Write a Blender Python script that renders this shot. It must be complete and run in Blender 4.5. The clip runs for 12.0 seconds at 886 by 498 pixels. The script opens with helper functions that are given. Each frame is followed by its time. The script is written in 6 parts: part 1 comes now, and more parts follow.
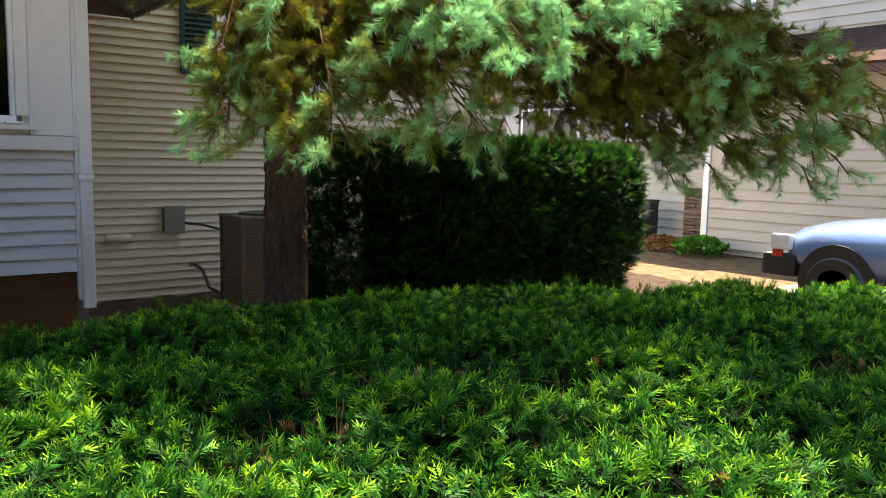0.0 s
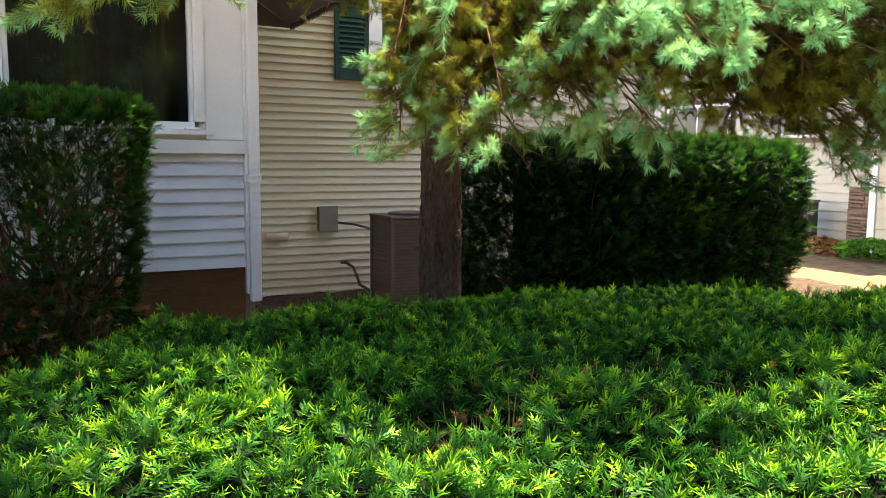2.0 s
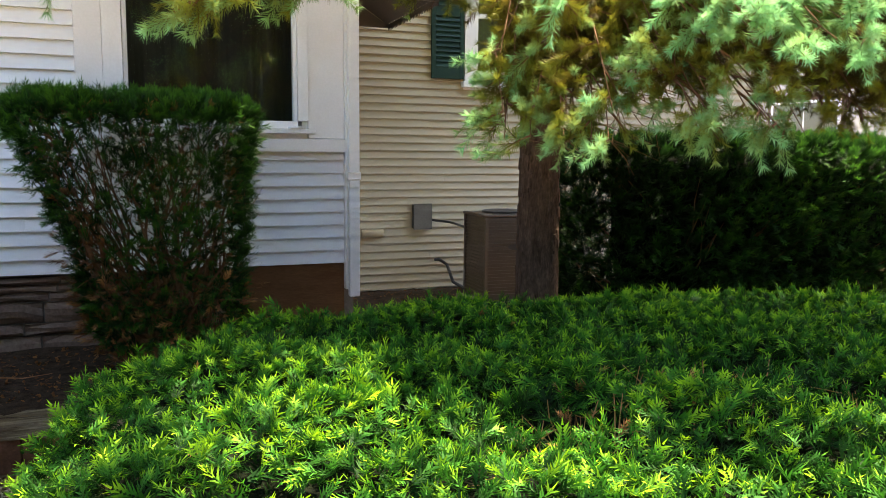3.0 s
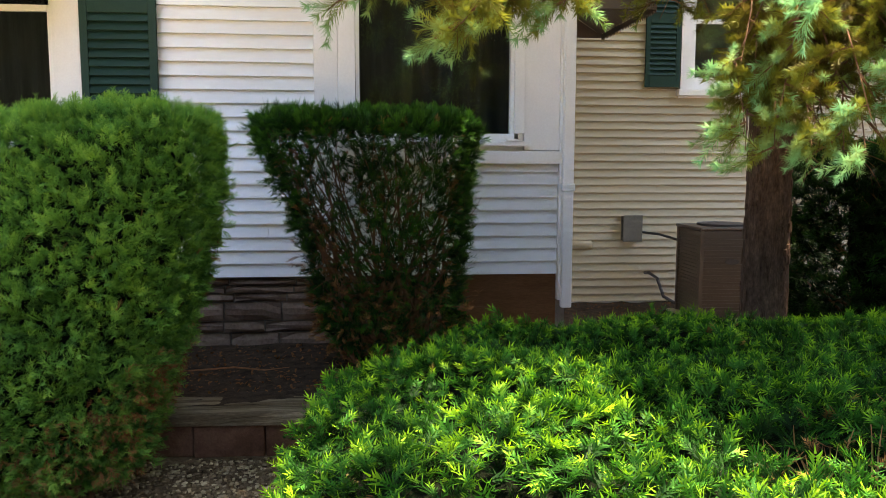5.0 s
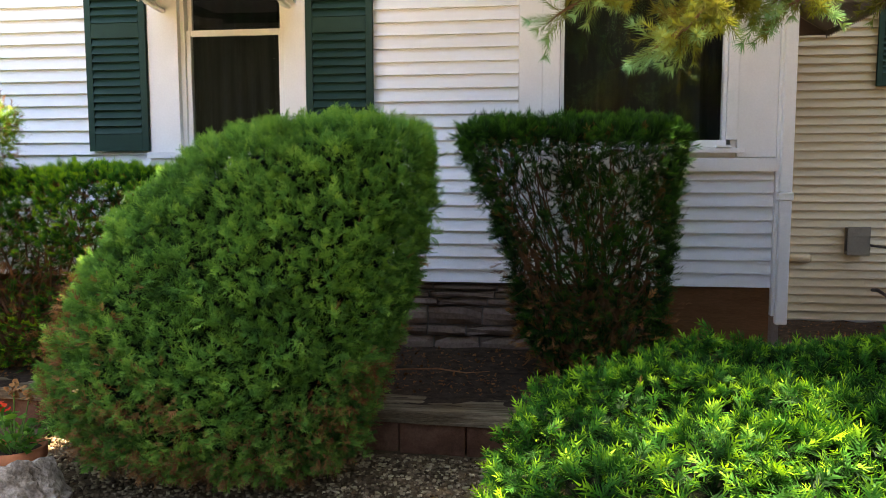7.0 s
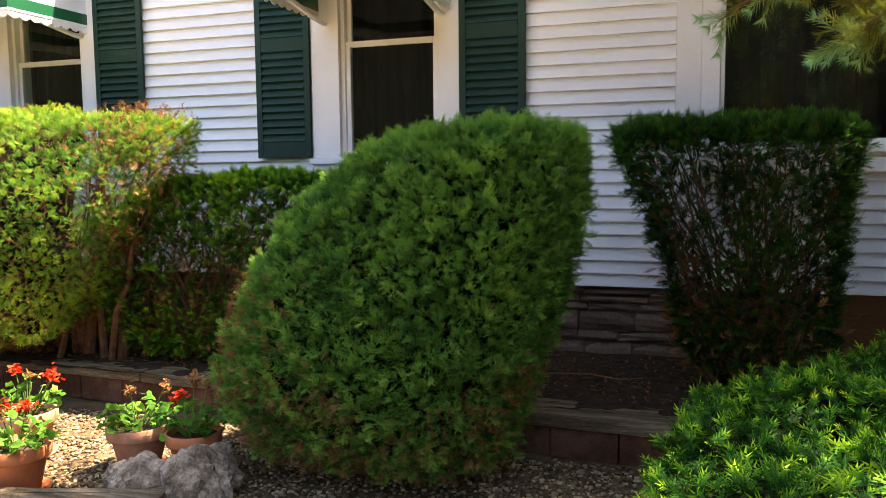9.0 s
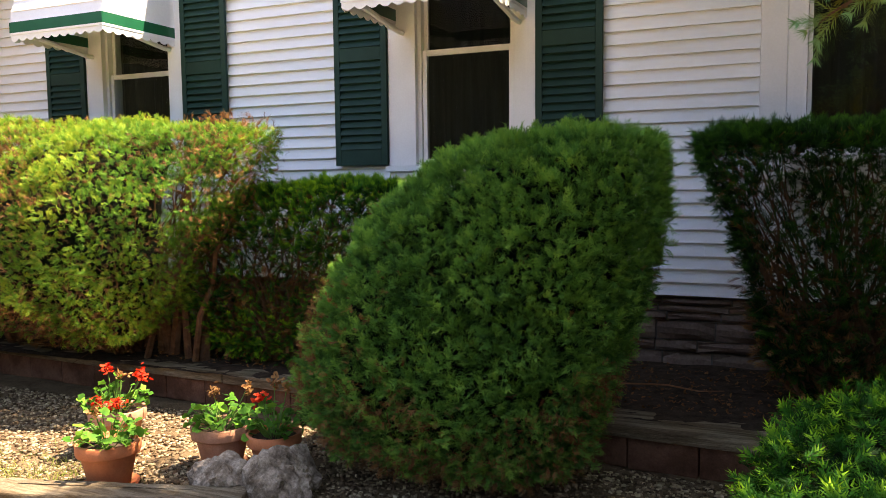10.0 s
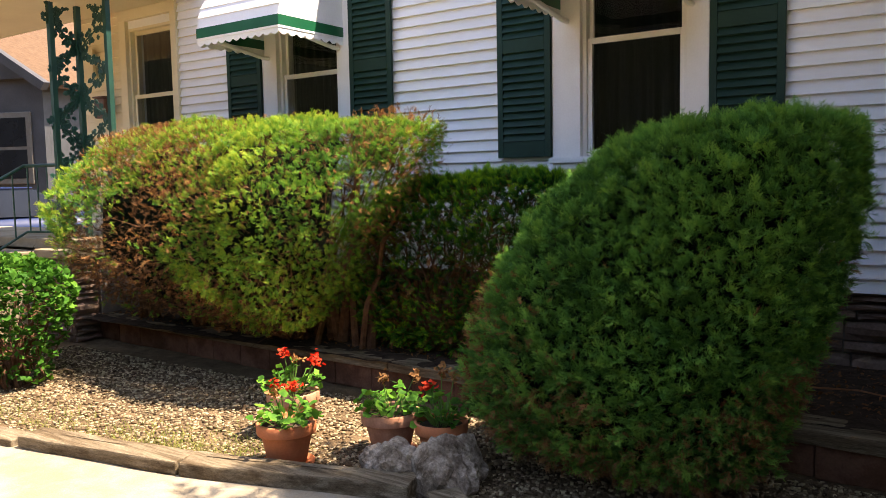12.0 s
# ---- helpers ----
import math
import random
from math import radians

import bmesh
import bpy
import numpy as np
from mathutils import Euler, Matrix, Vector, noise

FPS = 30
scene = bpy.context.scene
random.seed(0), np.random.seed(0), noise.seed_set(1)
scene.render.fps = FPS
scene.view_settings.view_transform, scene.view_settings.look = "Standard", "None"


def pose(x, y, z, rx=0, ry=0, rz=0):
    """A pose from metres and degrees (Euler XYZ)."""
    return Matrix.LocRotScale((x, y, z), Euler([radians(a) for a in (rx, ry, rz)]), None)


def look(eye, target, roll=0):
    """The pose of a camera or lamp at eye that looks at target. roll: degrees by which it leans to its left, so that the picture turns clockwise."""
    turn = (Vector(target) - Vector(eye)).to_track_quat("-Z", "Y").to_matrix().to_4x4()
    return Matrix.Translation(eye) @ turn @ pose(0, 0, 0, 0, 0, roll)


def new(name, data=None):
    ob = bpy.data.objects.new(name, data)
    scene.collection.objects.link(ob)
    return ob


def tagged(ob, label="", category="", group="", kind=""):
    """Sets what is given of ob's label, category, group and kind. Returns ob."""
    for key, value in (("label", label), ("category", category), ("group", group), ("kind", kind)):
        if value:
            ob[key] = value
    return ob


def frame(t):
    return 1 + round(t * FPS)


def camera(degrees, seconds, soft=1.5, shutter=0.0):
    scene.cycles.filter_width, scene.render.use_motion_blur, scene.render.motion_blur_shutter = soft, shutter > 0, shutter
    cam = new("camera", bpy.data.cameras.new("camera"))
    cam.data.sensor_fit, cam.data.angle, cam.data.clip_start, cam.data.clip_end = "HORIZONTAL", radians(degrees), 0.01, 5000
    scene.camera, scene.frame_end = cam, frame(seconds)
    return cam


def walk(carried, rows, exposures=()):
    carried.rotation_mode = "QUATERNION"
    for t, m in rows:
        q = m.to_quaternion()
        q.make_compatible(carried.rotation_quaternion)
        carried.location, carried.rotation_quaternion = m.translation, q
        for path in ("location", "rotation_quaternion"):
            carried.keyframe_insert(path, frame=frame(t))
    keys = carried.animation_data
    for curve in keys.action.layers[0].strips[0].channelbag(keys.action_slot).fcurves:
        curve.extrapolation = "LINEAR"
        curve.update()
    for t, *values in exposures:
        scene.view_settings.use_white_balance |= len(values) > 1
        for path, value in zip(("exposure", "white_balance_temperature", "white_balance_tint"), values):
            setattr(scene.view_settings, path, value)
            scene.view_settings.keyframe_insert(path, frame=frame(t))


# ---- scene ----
cam = camera(58.55, 12.0, 0.6)
# seconds, eye x y z, yaw, pitch, roll
ROWS = [
    (0.0, 0.0112, -0.0168, 1.6068, -36.677, -6.547, -1.130),
    (0.5, -0.0148, -0.0131, 1.6056, -34.323, -6.432, -1.034),
    (1.0, -0.0387, -0.0069, 1.6000, -32.119, -6.244, -0.771),
    (1.5, -0.0618, 0.0045, 1.5965, -29.444, -6.417, -0.454),
    (2.0, -0.0841, 0.0120, 1.5945, -26.829, -6.598, -0.490),
    (2.5, -0.1075, 0.0179, 1.5960, -23.521, -6.757, -0.526),
    (4.5, -0.2127, 0.0030, 1.6011, -10.259, -6.412, -0.132),
    (5.0, -0.2395, -0.0013, 1.6060, -5.941, -6.155, -0.155),
    (5.5, -0.2513, -0.0058, 1.6081, -1.919, -5.800, -0.518),
    (6.0, -0.2618, -0.0175, 1.6090, 1.342, -5.744, -0.493),
    (6.5, -0.2754, -0.0226, 1.6118, 5.128, -5.723, -0.304),
    (7.0, -0.2842, -0.0274, 1.6136, 8.136, -5.653, 0.065),
    (9.0, -0.3239, -0.0583, 1.6124, 18.572, -5.336, 0.574),
    (9.5, -0.3427, -0.0725, 1.6170, 21.268, -5.011, 0.691),
    (10.0, -0.3543, -0.0809, 1.6163, 23.660, -4.794, 0.605),
    (10.5, -0.3666, -0.0912, 1.6150, 26.354, -4.573, 0.665),
    (11.0, -0.3845, -0.1003, 1.6078, 28.971, -4.477, 0.827),
    (11.5, -0.4204, -0.0941, 1.5941, 31.983, -4.693, 0.981),
    (12.0, -0.4627, -0.0864, 1.5883, 34.496, -4.952, 1.090),
]
EXPOSURES = [(0.0, 2.7, 7300, 14), (2.5, 3.35, 7700, 14), (5.0, 3.3, 8000, 16), (8.0, 3.05, 8000, 20), (12.0, 2.05, 7300, 22)]
walk(cam, [(t, pose(x, y, z, 90 + pitch, roll, yaw)) for t, x, y, z, yaw, pitch, roll in ROWS], EXPOSURES)

# ---- sky and sun ----
SUN = Vector((0.43, 0.24, 1.0)).normalized()
world = bpy.data.worlds.new("sky")
scene.world = world
world.use_nodes = True
wn = world.node_tree.nodes
sky = wn.new("ShaderNodeTexSky")
sky.sky_type = 'NISHITA'
sky.sun_disc = False
sky.sun_elevation = math.asin(SUN.z)
sky.sun_rotation = math.atan2(SUN.x, SUN.y)
wn["Background"].inputs["Strength"].default_value = 0.12
world.node_tree.links.new(sky.outputs[0], wn["Background"].inputs["Color"])
sun_lamp = bpy.data.lights.new("sun", 'SUN')
sun_lamp.energy, sun_lamp.angle, sun_lamp.color = 5.0, radians(0.5), (1.0, 0.93, 0.80)
sun = new("sun", sun_lamp)
sun.matrix_world = look(SUN * 30, (0, 0, 0))


# ---- materials ----
def ramp(nt, fac, *stops):
    r = nt.nodes.new("ShaderNodeValToRGB")
    while len(r.color_ramp.elements) < len(stops):
        r.color_ramp.elements.new(0.5)
    for e, (p, c) in zip(r.color_ramp.elements, stops):
        e.position, e.color = p, (*c, 1)
    nt.links.new(fac, r.inputs[0])
    return r.outputs[0]


def noise_tex(nt, vec, scale, detail=4.0, rough=0.6):
    n = nt.nodes.new("ShaderNodeTexNoise")
    n.inputs["Scale"].default_value, n.inputs["Detail"].default_value, n.inputs["Roughness"].default_value = scale, detail, rough
    nt.links.new(vec, n.inputs["Vector"])
    return n.outputs["Fac"]


def multiply(nt, a, b, fac=1.0):
    m = nt.nodes.new("ShaderNodeMix")
    m.data_type, m.blend_type = 'RGBA', 'MULTIPLY'
    m.inputs[0].default_value = fac
    nt.links.new(a, m.inputs[6])
    nt.links.new(b, m.inputs[7])
    return m.outputs[2]


def surface(name, c1, c2, scale=4.0, fine=60.0, rough=0.6, bump=0.15, stretch=(1, 1, 1), metal=0.0, vary=0.0, grain=0.25, stain=None, coat=0.0):
    """Two colours mottled at a large and a fine scale in world metres, with bump; vary: brightness from piece to piece."""
    m = bpy.data.materials.new(name)
    m.use_nodes = True
    nt = m.node_tree
    bsdf = nt.nodes["Principled BSDF"]
    geo = nt.nodes.new("ShaderNodeNewGeometry")
    mp = nt.nodes.new("ShaderNodeMapping")
    mp.inputs["Scale"].default_value = stretch
    nt.links.new(geo.outputs["Position"], mp.inputs["Vector"])
    big = noise_tex(nt, mp.outputs[0], scale)
    small = noise_tex(nt, mp.outputs[0], fine, 3.0)
    col = ramp(nt, big, (0.3, c1), (0.7, c2))
    g = 1 - grain
    col = multiply(nt, col, ramp(nt, small, (0.3, (g, g, g)), (0.75, (1, 1, 1))))
    if stain:
        sp = noise_tex(nt, mp.outputs[0], scale * 0.45, 6.0, 0.7)
        col = multiply(nt, col, ramp(nt, sp, (0.42, stain), (0.58, (1, 1, 1))))
    if vary:
        info = nt.nodes.new("ShaderNodeObjectInfo")
        v = 1 - vary
        col = multiply(nt, col, ramp(nt, info.outputs["Random"], (0.0, (v, v, v)), (1.0, (1, 1, 1))))
    nt.links.new(col, bsdf.inputs["Base Color"])
    bsdf.inputs["Roughness"].default_value, bsdf.inputs["Metallic"].default_value = rough, metal
    bsdf.inputs["Coat Weight"].default_value = coat
    bsdf.inputs["Specular IOR Level"].default_value = 0.5 if rough < 0.6 else (0.25 if rough < 0.8 else 0.05)
    if bump:
        b = nt.nodes.new("ShaderNodeBump")
        b.inputs["Strength"].default_value, b.inputs["Distance"].default_value = bump, 0.01
        nt.links.new(small, b.inputs["Height"])
        nt.links.new(b.outputs[0], bsdf.inputs["Normal"])
    return m


def foliage(name, dark, mid, light, rough=0.6, through_light=0.3):
    """Leaf colour by the shoot's own tone, from old wood-side needles to fresh tips; bush hollows are toned darker as
    shade.
    """
    m = bpy.data.materials.new(name)
    m.use_nodes = True
    nt = m.node_tree
    bsdf = nt.nodes["Principled BSDF"]
    at = nt.nodes.new("ShaderNodeAttribute")
    at.attribute_name = "tone"
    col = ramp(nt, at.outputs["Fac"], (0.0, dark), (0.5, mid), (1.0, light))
    geo = nt.nodes.new("ShaderNodeNewGeometry")
    patch = noise_tex(nt, geo.outputs["Position"], 3.0, 3.0)
    col = multiply(nt, col, ramp(nt, patch, (0.3, (0.72, 0.78, 0.8)), (0.7, (1, 1, 1))))
    nt.links.new(col, bsdf.inputs["Base Color"])
    bsdf.inputs["Roughness"].default_value, bsdf.inputs["Specular IOR Level"].default_value = rough, 0.08
    tr = nt.nodes.new("ShaderNodeBsdfTranslucent")
    nt.links.new(col, tr.inputs["Color"])
    mx = nt.nodes.new("ShaderNodeMixShader")
    mx.inputs[0].default_value = through_light
    nt.links.new(bsdf.outputs[0], mx.inputs[1])
    nt.links.new(tr.outputs[0], mx.inputs[2])
    nt.links.new(mx.outputs[0], nt.nodes["Material Output"].inputs["Surface"])
    return m


def glass(name, tint=(0.9, 0.95, 0.95)):
    m = bpy.data.materials.new(name)
    m.use_nodes = True
    b = m.node_tree.nodes["Principled BSDF"]
    b.inputs["Base Color"].default_value = (*tint, 1)
    b.inputs["Roughness"].default_value, b.inputs["Transmission Weight"].default_value, b.inputs["IOR"].default_value = 0.02, 1.0, 1.5
    return m


SIDING = surface("white_siding_paint", (0.80, 0.80, 0.79), (0.86, 0.86, 0.85), 1.2, 45, 0.42, 0.05, (0.25, 1, 1), grain=0.05, vary=0.06)
SIDING_TAN = surface("cream_siding_paint", (0.43, 0.355, 0.22), (0.51, 0.43, 0.28), 1.2, 45, 0.5, 0.06, (0.25, 1, 1), grain=0.08, vary=0.07)
SIDING_FAR = surface("pale_vinyl_siding", (0.40, 0.355, 0.285), (0.48, 0.43, 0.35), 1.0, 40, 0.45, 0.04, (0.3, 1, 1), grain=0.06, vary=0.05)
TRIM = surface("white_trim_paint", (0.80, 0.79, 0.76), (0.87, 0.86, 0.84), 3, 70, 0.4, 0.06, grain=0.07, vary=0.04)
SHUTTER = surface("dark_green_paint", (0.006, 0.032, 0.022), (0.011, 0.046, 0.032), 4, 80, 0.6, 0.08, grain=0.2)
STONE = surface("brown_ashlar_stone", (0.19, 0.125, 0.092), (0.33, 0.235, 0.18), 5, 50, 0.9, 0.6, vary=0.45, grain=0.35)
MORTAR = surface("grey_mortar", (0.16, 0.14, 0.12), (0.24, 0.21, 0.19), 8, 90, 0.95, 0.5)
BLOCK = surface("red_brown_concrete_block", (0.15, 0.07, 0.042), (0.22, 0.115, 0.07), 6, 70, 0.92, 0.4, vary=0.25, stain=(0.6, 0.55, 0.5))
TIMBER = surface("weathered_timber", (0.20, 0.155, 0.095), (0.46, 0.37, 0.24), 9, 70, 0.88, 1.0, (0.35, 4, 4), grain=0.45, vary=0.25, stain=(0.55, 0.5, 0.45))
BOARD = surface("red_brown_board", (0.135, 0.062, 0.028), (0.20, 0.098, 0.045), 4, 60, 0.8, 0.25, (0.4, 2, 2))
SOIL = surface("dark_bark_mulch", (0.035, 0.024, 0.017), (0.10, 0.068, 0.045), 14, 90, 0.95, 1.0, grain=0.5)
EARTH = surface("gravelly_earth", (0.10, 0.066, 0.036), (0.22, 0.155, 0.085), 6, 120, 0.95, 0.8, grain=0.5)
CONCRETE = surface("concrete", (0.30, 0.25, 0.17), (0.40, 0.345, 0.25), 2.5, 120, 0.9, 0.35, grain=0.25, stain=(0.8, 0.76, 0.68))
ROCK = surface("limestone_rock", (0.24, 0.18, 0.125), (0.60, 0.49, 0.36), 14, 70, 0.95, 1.0, grain=0.5, stain=(0.45, 0.42, 0.38))
TERRACOTTA = surface("terracotta", (0.52, 0.16, 0.06), (0.62, 0.22, 0.09), 9, 90, 0.75, 0.12, grain=0.15, stain=(0.85, 0.8, 0.78))
TERRACOTTA_PALE = surface("pale_terracotta", (0.50, 0.24, 0.14), (0.60, 0.31, 0.19), 9, 90, 0.8, 0.15, grain=0.2, stain=(0.8, 0.78, 0.75))
BARK = surface("spruce_bark", (0.055, 0.032, 0.020), (0.15, 0.095, 0.064), 14, 55, 0.95, 1.0, (2.2, 2.2, 0.7), grain=0.5)
TWIG = surface("brown_twig", (0.085, 0.042, 0.022), (0.17, 0.092, 0.05), 20, 120, 0.9, 0.3)
DEADWOOD = surface("dead_twig", (0.22, 0.095, 0.040), (0.38, 0.19, 0.09), 20, 120, 0.9, 0.3)
AC_PAINT = surface("brown_grey_enamel", (0.060, 0.046, 0.034), (0.085, 0.066, 0.048), 3, 90, 0.45, 0.05, metal=0.2, grain=0.12)
BLACK = surface("black_plastic", (0.014, 0.014, 0.014), (0.026, 0.025, 0.024), 6, 90, 0.5, 0.05)
GREY_METAL = surface("grey_painted_metal", (0.12, 0.11, 0.085), (0.17, 0.155, 0.12), 8, 90, 0.5, 0.05)
# Near-black cloth stands in for dark screens and unlit rooms behind the panes.
CURTAIN = surface("darkened_curtain", (0.014, 0.013, 0.012), (0.028, 0.026, 0.024), 6, 200, 0.95, 0.2, (6, 6, 0.3))
# Dark plaster: the dimness of the closed rooms is put into its colour.
ROOM = surface("darkened_room_plaster", (0.10, 0.09, 0.08), (0.13, 0.12, 0.11), 2, 40, 0.9, 0.0)
GLASS = glass("window_glass")
AWNING_WHITE = surface("white_awning_enamel", (0.80, 0.79, 0.76), (0.86, 0.85, 0.83), 3, 60, 0.35, 0.03, grain=0.06)
AWNING_GREEN = surface("green_awning_enamel", (0.004, 0.085, 0.034), (0.006, 0.11, 0.045), 3, 60, 0.3, 0.03, grain=0.06)
AWNING_BROWN = surface("brown_awning_enamel", (0.055, 0.038, 0.028), (0.085, 0.06, 0.044), 3, 60, 0.5, 0.05)
IRON = surface("green_iron_paint", (0.004, 0.042, 0.028), (0.007, 0.062, 0.040), 6, 80, 0.5, 0.08, grain=0.2)
SHINGLE = surface("tan_shingle", (0.12, 0.074, 0.044), (0.18, 0.115, 0.07), 6, 50, 0.9, 0.4, (1, 1, 3), vary=0.2)
SHINGLE_BROWN = surface("brown_shingle", (0.045, 0.026, 0.02), (0.085, 0.05, 0.038), 6, 50, 0.9, 0.4, vary=0.2)
BROWN_TRIM = surface("brown_trim_paint", (0.085, 0.035, 0.024), (0.12, 0.05, 0.034), 4, 60, 0.5, 0.05)
GREY_SIDING = surface("grey_siding_paint", (0.055, 0.058, 0.058), (0.08, 0.083, 0.083), 2, 40, 0.6, 0.05, vary=0.06)
PORCH_CREAM = surface("porch_cream", (0.68, 0.58, 0.37), (0.74, 0.64, 0.42), 2, 60, 0.5, 0.04, grain=0.06)
CAR_PAINT = surface("silver_blue_car_paint", (0.14, 0.21, 0.36), (0.15, 0.23, 0.39), 2, 300, 0.25, 0.0, metal=0.35, grain=0.03, coat=1.0)
CAR_BLUE = surface("dark_blue_car_paint", (0.005, 0.016, 0.06), (0.007, 0.022, 0.08), 2, 300, 0.35, 0.0, grain=0.03, coat=0.3)
LAMP_RED = surface("red_lens", (0.5, 0.05, 0.01), (0.6, 0.08, 0.02), 3, 60, 0.2, 0.0, coat=1.0)
LAMP_CLEAR = surface("clear_lens", (0.75, 0.75, 0.72), (0.85, 0.85, 0.82), 3, 60, 0.15, 0.0, coat=1.0)

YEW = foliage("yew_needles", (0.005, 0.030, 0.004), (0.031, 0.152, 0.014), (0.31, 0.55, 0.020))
# Darker copy of YEW: shade put into the colour of inner and shaded foliage.
YEW_DARK = foliage("shaded_yew_needles", (0.005, 0.017, 0.004), (0.019, 0.068, 0.010), (0.065, 0.19, 0.018))
JUNIPER = foliage("juniper_sprays", (0.022, 0.078, 0.018), (0.125, 0.315, 0.050), (0.33, 0.55, 0.08))
# Yellower, brighter copy of JUNIPER: sun on the porch juniper put into the colour.
ARBOR = foliage("sunny_juniper_sprays", (0.035, 0.13, 0.022), (0.16, 0.34, 0.036), (0.46, 0.50, 0.05), 0.6, 0.4)
DEAD = foliage("dead_brown_needles", (0.11, 0.042, 0.015), (0.29, 0.13, 0.045), (0.50, 0.26, 0.10), 0.7, 0.3)
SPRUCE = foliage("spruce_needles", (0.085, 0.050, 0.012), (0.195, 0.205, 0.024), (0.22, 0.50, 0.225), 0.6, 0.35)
LEAF = foliage("broad_leaves", (0.02, 0.075, 0.010), (0.055, 0.17, 0.018), (0.17, 0.36, 0.035))
PETAL = foliage("red_petals", (0.45, 0.012, 0.006), (0.65, 0.03, 0.012), (0.80, 0.09, 0.03), 0.6, 0.25)
OLD_SPRAY = foliage("old_brown_sprays", (0.055, 0.028, 0.013), (0.20, 0.10, 0.042), (0.44, 0.24, 0.10), 0.8, 0.15)
GRASS = foliage("dry_grass", (0.10, 0.14, 0.025), (0.26, 0.26, 0.055), (0.45, 0.38, 0.11))

GLASS_DARK = surface("dark_window_glass", (0.012, 0.013, 0.015), (0.018, 0.02, 0.022), 2, 50, 0.12, 0.0, grain=0.0)
PEBBLE_MIX = foliage("mixed_pebble", (0.060, 0.036, 0.019), (0.20, 0.135, 0.075), (0.47, 0.36, 0.21), 0.85, 0.0)

# Near-black green of the added backdrop, kept dark for the window reflections.
BACKDROP_DARK = surface("backdrop_dark_green", (0.008, 0.010, 0.006), (0.022, 0.026, 0.016), 0.6, 4, 0.9, 0.0, grain=0.5)

# Near-black core colour: the shade inside dense bushes is put into it.
CORE_SHADE = surface("bush_core_shade", (0.002, 0.004, 0.0015), (0.006, 0.010, 0.003), 25, 90, 0.95, 1.0, grain=0.6)
STALK = surface("green_stalk", (0.06, 0.15, 0.02), (0.12, 0.22, 0.04), 20, 90, 0.6, 0.0)
rng = np.random.default_rng(7)


# ---- mesh helpers ----
def to_mesh(name, bm):
    me = bpy.data.meshes.new(name)
    bm.normal_update()
    bm.to_mesh(me)
    bm.free()
    return me


def part(name, bm, material, parent=None, label=""):
    """One mesh object from a bmesh (or a shared mesh), under a thing or part."""
    me = bm if isinstance(bm, bpy.types.Mesh) else to_mesh(name, bm)
    if not me.materials:
        me.materials.append(material)
    ob = new(name, me)
    if parent is not None:
        ob.parent = parent
    if label:
        ob["label"] = label
    return ob


def thing(name, label, category, at=(0, 0, 0), group="", kind=""):
    ob = new(name)
    ob.location = at
    ob.empty_display_size = 0.1
    return tagged(ob, label, category, group, kind)


def add_box(bm, x0, x1, y0, y1, z0, z1, bevel=0.0):
    r = bmesh.ops.create_cube(bm, size=1.0)
    vs = r["verts"]
    for v in vs:
        v.co = Vector(((x0 + x1) / 2 + v.co.x * (x1 - x0), (y0 + y1) / 2 + v.co.y * (y1 - y0), (z0 + z1) / 2 + v.co.z * (z1 - z0)))
    if bevel:
        es = list({e for v in vs for e in v.link_edges})
        bmesh.ops.bevel(bm, geom=es, offset=bevel, segments=2, affect='EDGES', profile=0.6)
    return vs


def box(x0, x1, y0, y1, z0, z1, bevel=0.0):
    bm = bmesh.new()
    add_box(bm, x0, x1, y0, y1, z0, z1, bevel)
    return bm


def add_tube(bm, pts, radii, sides=6, cap=True):
    """A tapered tube along a line of points."""
    pts = [Vector(p) for p in pts]
    rings = []
    for i, p in enumerate(pts):
        d = (pts[min(i + 1, len(pts) - 1)] - pts[max(i - 1, 0)]).normalized()
        a = d.orthogonal().normalized() if i == 0 else (rings_a - d * rings_a.dot(d)).normalized()
        rings_a = a
        b = d.cross(a)
        r = radii[i] if hasattr(radii, "__len__") else radii
        rings.append([bm.verts.new(p + (a * math.cos(2 * math.pi * k / sides) + b * math.sin(2 * math.pi * k / sides)) * r) for k in range(sides)])
    for r0, r1 in zip(rings, rings[1:]):
        for k in range(sides):
            bm.faces.new((r0[k], r0[(k + 1) % sides], r1[(k + 1) % sides], r1[k]))
    if cap:
        bm.faces.new(rings[0][::-1])
        bm.faces.new(rings[-1])


def tube(pts, radii, sides=8):
    bm = bmesh.new()
    add_tube(bm, pts, radii, sides)
    return bm


def smooth(ob):
    for p in ob.data.polygons:
        p.use_smooth = True
    return ob


def lathe(rings, sides=28):
    """A body turned about z from (radius, z) rings."""
    bm = bmesh.new()
    loops = [[bm.verts.new((r * math.cos(2 * math.pi * k / sides), r * math.sin(2 * math.pi * k / sides), z)) for k in range(sides)] for r, z in rings]
    for a, b in zip(loops, loops[1:]):
        for k in range(sides):
            bm.faces.new((a[k], a[(k + 1) % sides], b[(k + 1) % sides], b[k]))
    bm.faces.new(loops[0][::-1])
    bm.faces.new(loops[-1])
    return bm


def thicken(bm, thickness):
    bm.normal_update()
    bmesh.ops.solidify(bm, geom=bm.faces[:], thickness=thickness)


